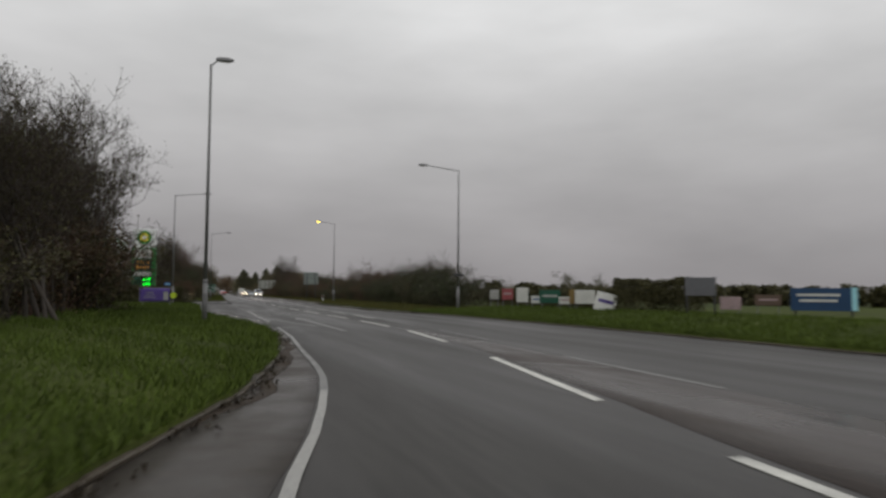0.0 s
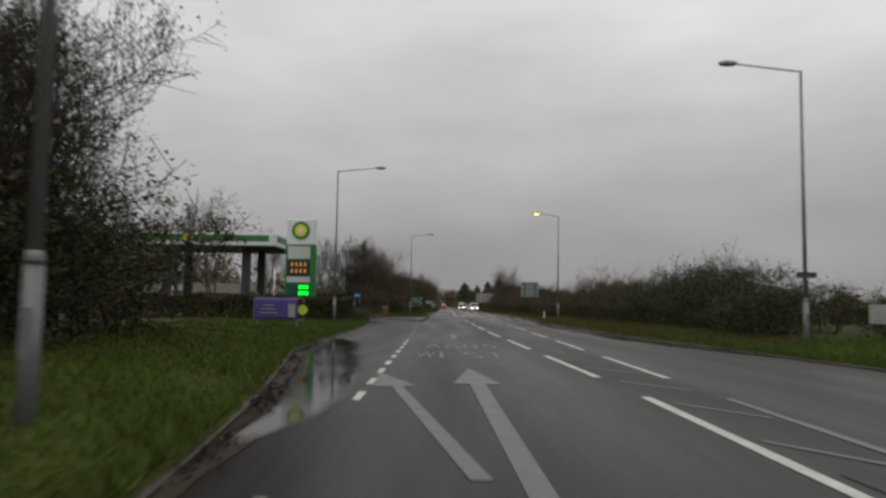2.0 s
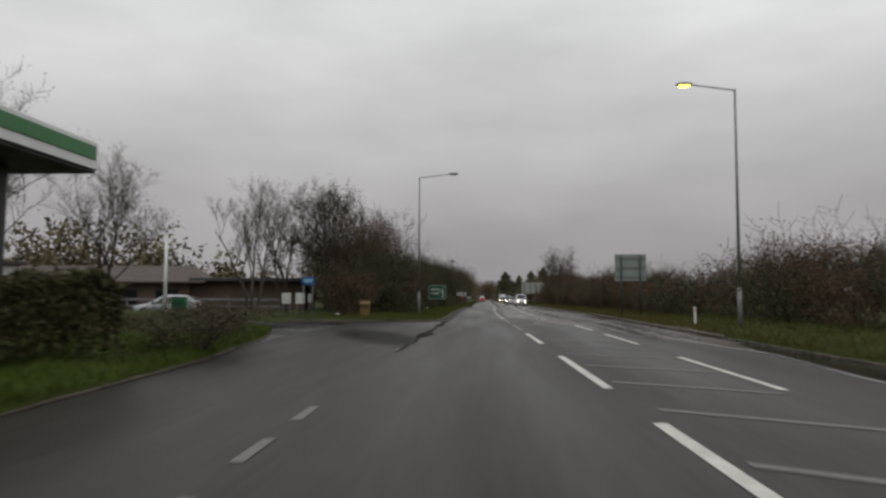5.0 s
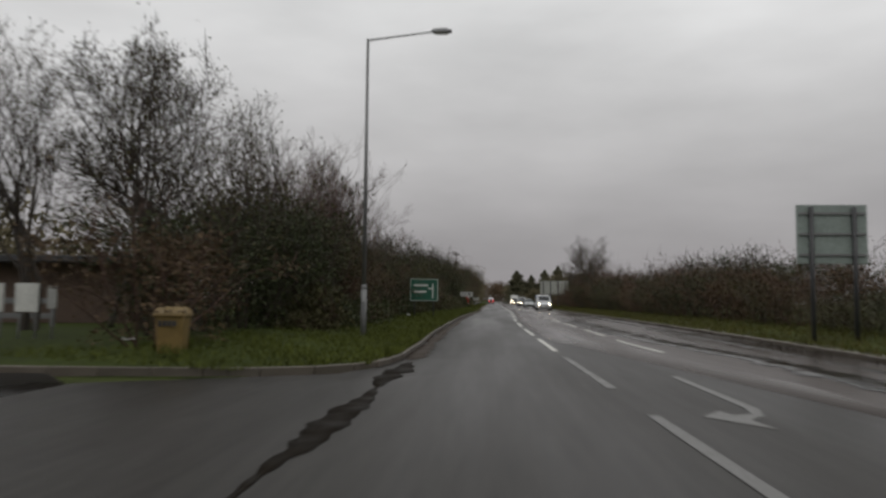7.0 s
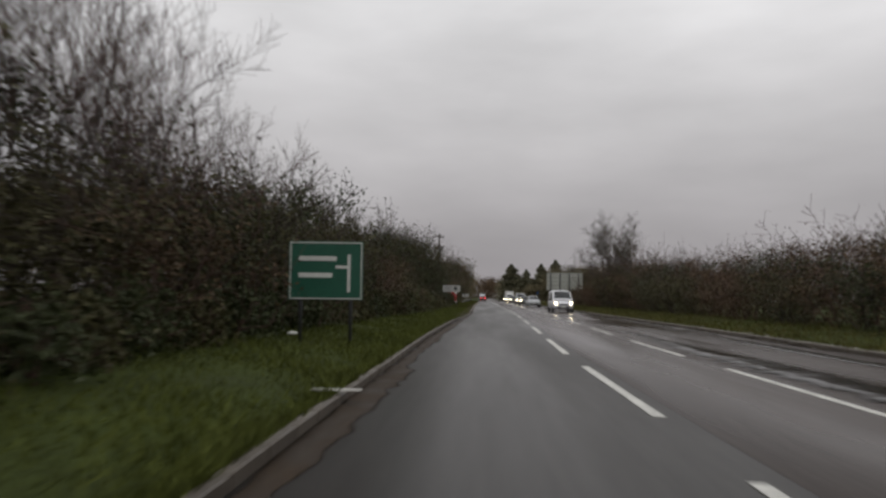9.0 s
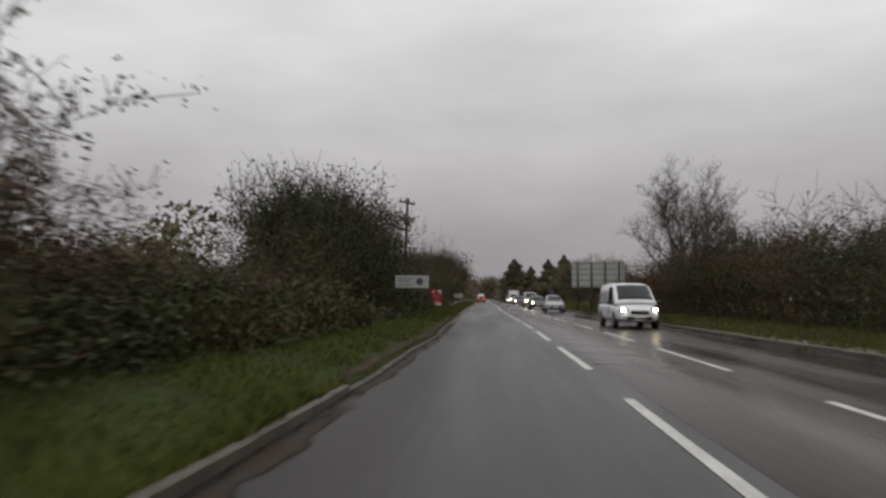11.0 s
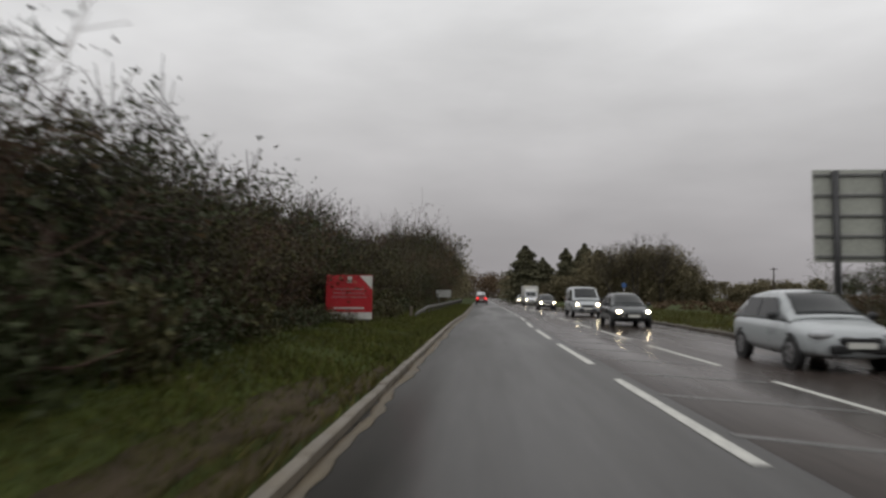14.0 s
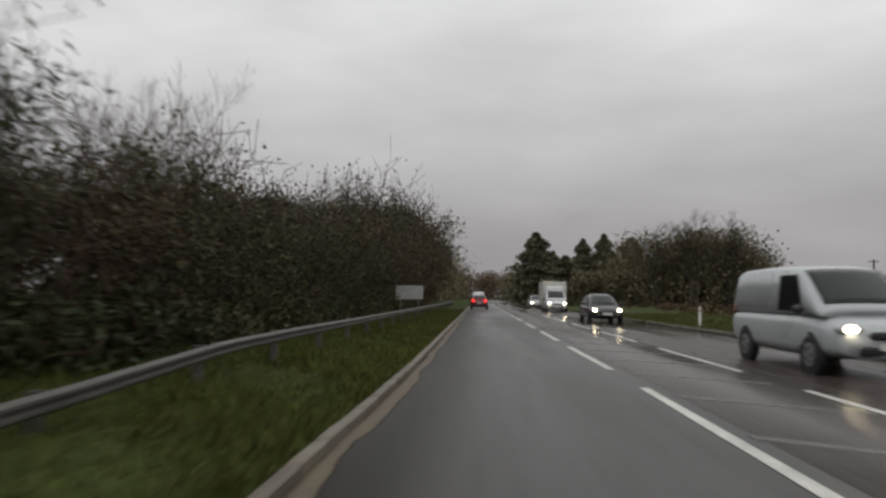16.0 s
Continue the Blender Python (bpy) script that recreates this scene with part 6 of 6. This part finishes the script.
def vehicle(name, label, category, m, paint, half, belt, sill, roof, base_w, lean, wheel_y, wheel_r, lights_z, screen, tail, lit=True, glazed=True, tail_z=0.85, lamp=(0.16, 0.1, 0.08)):
    """half, belt, sill: curves along the body; roof: curve of the cabin's top; screen, tail: spans of windscreen and rear window."""
    ob = thing(name, label, category, "vehicles on the road", m)
    H, B, S, R = ease(half), ease(belt), ease(sill), ease(roof)
    back, front = half[0][0], half[-1][0]
    def ring(y):
        h, z0, z1 = H(y), S(y), B(y)
        pts = []
        for k in range(28):
            a = 2 * math.pi * k / 28
            c, q = math.cos(a), math.sin(a)
            x = h * math.copysign(abs(c) ** 0.42, c)
            z = (z0 + z1) / 2 + (z1 - z0) / 2 * math.copysign(abs(q) ** 0.55, q)
            bow = 0.16 * (1 - (x / max(h, 0.1)) ** 2) * max(0.0, (y - front + 0.9) / 0.9)
            pts.append((x, y + bow, z + (0.035 * (1 - (x / h) ** 2) if q > 0 else 0)))
        return pts
    bm = bmesh.new()
    n = 30
    loft(bm, [ring(back + (front - back) * k / n) for k in range(n + 1)])
    part("body", bm, paint, ob, smooth=True)
    low = max(B(y) for y in (screen[1], tail[0], 0)) - 0.06
    def wide(z):
        return base_w - (z - low) * lean
    def skin(y, u):
        """Point of the cabin's top at station y, u from -1 to 1 across."""
        hi = R(y)
        w = wide(hi) - 0.02
        x = u * w
        bow = 0.14 * (1 - u * u) * max(-1.0, min(1.0, (y - (screen[0] + tail[1]) / 2) / 1.2))
        return (x, y + bow, hi + 0.035 * (1 - u * u) - 0.06 * max(0, abs(u) - 0.86) / 0.14)
    bm = bmesh.new()
    rings = []
    y0, y1 = roof[0][0], roof[-1][0]
    for k in range(33):
        y = y0 + (y1 - y0) * k / 32
        top = [skin(y, u) for u in (1, 0.96, 0.9, 0.7, 0.4, 0, -0.4, -0.7, -0.9, -0.96, -1)]
        lo = min(low, R(y) - 0.07)
        rings.append([(-wide(lo), top[10][1], lo), (wide(lo), top[0][1], lo)] + top)
    loft(bm, rings)
    part("cabin", bm, paint, ob, "cabin and roof", smooth=True)
    # windows
    for nm, (ya, yb), lab in (("windscreen", screen, "dark windscreen"), ("rear_window", tail, "dark rear window")):
        if nm == "rear_window" and not glazed:
            continue
        bm = bmesh.new()
        def glass(u, v, ya=ya, yb=yb):
            x, y, z = skin(ya + (yb - ya) * u, (v - 0.5) * 1.72)
            k = 1 if nm == "windscreen" else -1
            return (x, y + 0.010 * k, z + 0.012)
        patch(bm, glass, 8, 10)
        part(nm, bm, M_GLASSDK, ob, lab, smooth=True)
    for s in (1, -1):
        ys = [tail[1] - 0.12, (tail[1] + screen[0]) / 2 + 0.05, screen[0] + 0.42] if glazed else [screen[0] - 0.75, screen[0] + 0.42]
        for k in range(len(ys) - 1):
            bm = bmesh.new()
            a, b = ys[k] + 0.03, ys[k + 1] - 0.03
            def side(u, v, a=a, b=b, first=k == 0 and glazed, final=k == len(ys) - 2):
                z = low + 0.05 + (R(screen[0] - 0.1) - low - 0.15) * v
                ya = a + (0.14 * v if first else 0.0)
                yb = b - (0.36 * v if final else 0.0)
                return (s * (wide(z) + 0.004), ya + (yb - ya) * u, z)
            patch(bm, side, 4, 4)
            part("side_window", bm, M_GLASSDK, ob, "dark side window")
        bm = bmesh.new()
        egg(bm, (s * (base_w + 0.16), screen[1] - 0.28, low + 0.09), (0.11, 0.07, 0.085), 0)
        part("mirror", bm, M_TRIM, ob, "door mirror", smooth=True)
        for y in wheel_y:
            w = H(y) - 0.012
            bm = bmesh.new()
            tube(bm, (s * (w - 0.12), y, wheel_r), (s * (w + 0.012), y, wheel_r), wheel_r + 0.065, wheel_r + 0.06, 26)
            part("wheel_arch", bm, M_TRIM, ob, "dark wheel arch")
            wheel(ob, s * (w + 0.022), y, wheel_r)
        bm = bmesh.new()
        w = H(front - 0.28)
        egg(bm, (s * (w - 0.22), front - 0.10, lights_z), (lamp[0] + 0.06, lamp[1] + 0.05, lamp[2] + 0.02), -s * 28)
        unit = part("headlight", bm, M_HEAD_OFF, ob, "headlamp", smooth=True)
        if lit:
            bm = bmesh.new()
            egg(bm, (s * (w - 0.22), front - 0.03, lights_z), (lamp[0] * 0.72, lamp[1] + 0.03, lamp[2] * 0.85), -s * 24)
            part("lamp_bulb", bm, M_HEAD, unit, "glowing headlamp", smooth=True)
        bm = bmesh.new()
        egg(bm, (s * (H(back + 0.1) - 0.16), back + 0.05, tail_z), (0.15, 0.09, 0.14), s * 30)
        part("tail_light", bm, M_TAIL if not lit and category == "car" and m.to_euler().z == 0 else M_TAIL_OFF, ob, "red tail lamp", smooth=True)
    wf = H(front - 0.2)
    boxed("grille", (0, front + 0.055, lights_z - 0.1), (wf * 0.9, 0.2, 0.13), M_TRIM, ob, "dark grille", bevel=0.03)
    boxed("lower_intake", (0, front + 0.035, S(front) + 0.12), (wf * 1.3, 0.2, 0.16), M_TRIM, ob, "dark lower air intake", bevel=0.04)
    boxed("rear_bumper", (0, back + 0.02, 0.42), (wf * 1.7, 0.12, 0.22), M_TRIM, ob, "dark rear bumper", bevel=0.03)
    boxed("number_plate", (0, front + 0.155, S(front) + 0.2), (0.5, 0.02, 0.11), M_PLATE, ob, "plain number plate")
    boxed("number_plate", (0, back - 0.045, 0.66), (0.5, 0.02, 0.11), M_PLATE, ob, "plain number plate")
    return ob


def car(label, m, paint, lit=True):
    return vehicle("car", label, "car", m, paint,
                   [(-2.08, 0.70), (-1.85, 0.84), (-1.1, 0.88), (0.3, 0.89), (1.2, 0.88), (1.7, 0.84), (2.0, 0.74), (2.08, 0.62)],
                   [(-2.08, 0.86), (-1.8, 0.97), (-1.0, 0.98), (0.4, 0.95), (1.0, 0.93), (1.6, 0.84), (1.95, 0.72), (2.08, 0.60)],
                   [(-2.08, 0.42), (-1.8, 0.28), (0, 0.2), (1.6, 0.22), (2.08, 0.3)],
                   [(-1.98, 0.99), (-1.75, 1.2), (-1.4, 1.38), (-0.7, 1.475), (0.0, 1.46), (0.35, 1.36), (0.75, 1.13), (1.15, 0.93)],
                   0.80, 0.36, (-1.28, 1.3), 0.31, 0.68, (0.2, 1.0), (-1.85, -1.35), lit=lit, tail_z=0.88)


def van(label, m, paint, lit=True):
    return vehicle("van", label, "van", m, paint,
                   [(-2.45, 0.86), (-2.3, 0.94), (-0.5, 0.95), (1.1, 0.94), (1.75, 0.91), (2.15, 0.84), (2.4, 0.72)],
                   [(-2.45, 1.05), (-2.3, 1.1), (0.5, 1.1), (1.3, 1.08), (1.8, 1.02), (2.15, 0.9), (2.4, 0.72)],
                   [(-2.45, 0.4), (-2.2, 0.3), (0, 0.25), (1.6, 0.27), (2.4, 0.34)],
                   [(-2.44, 1.5), (-2.38, 1.84), (-1.6, 1.94), (0.2, 1.93), (0.75, 1.85), (1.2, 1.56), (1.85, 1.08)],
                   0.89, 0.11, (-1.5, 1.5), 0.34, 0.82, (0.78, 1.66), (-2.4, -2.2), lit=lit, glazed=False, tail_z=1.1, lamp=(0.16, 0.12, 0.09))


def lorry(label, m, paint):
    ob = van(label, m, paint)
    ob.name = "lorry"
    ob["category"] = "lorry"
    boxed("cargo_box", (0, -1.5, 1.75), (2.1, 3.9, 1.9), M_OFFWHITE, ob, "dirty white box body", bevel=0.04)
    boxed("cab_sign", (0, 0.35, 2.12), (1.5, 0.45, 0.36), M_WHITE, ob, bevel=0.05)
    boxed("roof_deflector", (0.55, -0.2, 2.5), (0.9, 0.6, 0.5), M_CAR_YELLOW, ob, "yellow roof deflector", bevel=0.06)
    return ob


def lane(x, y, turn=180):
    return pose(x, y, 0.004, 0, 0, turn)


car("dark red hatchback ahead with its tail lamps lit", lane(0.55, 313, 0), M_CAR_RED, lit=False)
van("white van far ahead on the road", lane(0.5, 345, 0), M_CAR_WHITE, lit=False)
van("dirty white van with lit headlamps in the far lane", lane(7.0, 184.2), M_CAR_WHITE)
car("pale silver hatchback in the far lane", lane(6.95, 217.5), M_CAR_SILVER, lit=False)
car("dark grey saloon with lit headlamps in the far lane", lane(6.9, 236.3), M_CAR_DARK)
van("silver-grey people carrier van with lit headlamps in the far lane", lane(7.15, 251.8), M_CAR_SILVER)
car("black hatchback with lit headlamps in the far lane", lane(6.9, 276.5), M_CAR_BLACK)
lorry("dirty white box lorry with a yellow deflector in the far lane", lane(7.2, 303.0), M_CAR_WHITE)
car("silver car with lit headlamps far along the road", lane(7.1, 322.0), M_CAR_SILVER)
van("white van parked under the canopy", pose(-26.4, 87.0, 0.0, 0, 0, 88), M_CAR_WHITE, lit=False)
car("dark red car parked on the grass edge of the forecourt", pose(-25.6, 107.2, 0.0, 0, 0, 100), M_CAR_RED, lit=False)
car("silver car parked before the low brown building", pose(-20.4, 109.3, 0.0, 0, 0, 97), M_CAR_SILVER, lit=False)


# ---- kerbs, stone by stone ----
def kerb_mesh(material):
    bm = bmesh.new()
    box(bm, (0, 0, -0.02), (0.125, 0.895, 0.25))
    bmesh.ops.bevel(bm, geom=bm.edges[:], offset=0.014, segments=1, affect="EDGES")
    me = bpy.data.meshes.new("kerbstone")
    bm.to_mesh(me)
    bm.free()
    me.materials.append(material)
    return me


KERB, KERB_MUD, KERB_PALE = kerb_mesh(M_KERB), kerb_mesh(M_KERB_MUD), kerb_mesh(M_KERB_PALE)


def kerb_run(name, label, where, y0, y1, side, top, mesh=None):
    ob = thing(name, label, "kerb", kind="structure")
    y = y0
    while y < y1:
        x, x2 = where(y), where(y + 0.9)
        turn = -math.degrees(math.atan2(x2 - x, 0.9))
        k = new("kerbstone", mesh or KERB)
        k.parent = ob
        k.matrix_local = pose((x + x2) / 2 + side * 0.062, y + 0.45, top - 0.1 + random.uniform(-0.008, 0.008), random.uniform(-0.4, 0.4), 0, turn)
        y += 0.91 / math.hypot(1, (x2 - x) / 0.9)


kerb_run("kerb_north_west", "pale worn concrete kerb along the hedgerow verge", LEFT_KERB, 103.4, 160, -1, 0.115)
kerb_run("kerb_mid_west", "mud-stained concrete kerb half sunk in the verge", LEFT_KERB, 160, 204, -1, 0.04, KERB_MUD)
kerb_run("kerb_far_west", "pale worn concrete kerb below the guard rail", LEFT_KERB, 204, 330, -1, 0.09, KERB_PALE)
kerb_run("kerb_south_west", "half-buried muddy concrete kerb along the lush verge", LEFT_EDGE, 2.0, 90.5, -1, 0.035, KERB_MUD)
kerb_run("kerb_south_east", "half-buried muddy concrete kerb along the far verge", RIGHT_EDGE, 2.0, 86, 1, 0.04, KERB_MUD)
kerb_run("kerb_east", "pale worn concrete kerb along the far footway", RIGHT_EDGE, 86, 275, 1, 0.115)

corner = thing("kerb_corner", "worn concrete kerb curving into the entrance", "kerb", kind="structure")
bend = [(-2.05, 103.4), (-2.35, 102.75), (-2.95, 102.15), (-3.8, 101.75), (-4.75, 101.6), (-5.65, 101.52), (-6.55, 101.46), (-7.45, 101.42), (-8.35, 101.4), (-9.25, 101.4), (-10.15, 101.4)]
for (x0, y0), (x1, y1) in zip(bend, bend[1:]):
    k = new("kerbstone", KERB)
    k.parent = corner
    k.matrix_local = pose((x0 + x1) / 2 - 0.03, (y0 + y1) / 2 + 0.03, 0.01, 0, 0, -math.degrees(math.atan2(x1 - x0, y1 - y0))) @ Matrix.Diagonal((1, math.hypot(x1 - x0, y1 - y0) / 0.9, 1, 1))
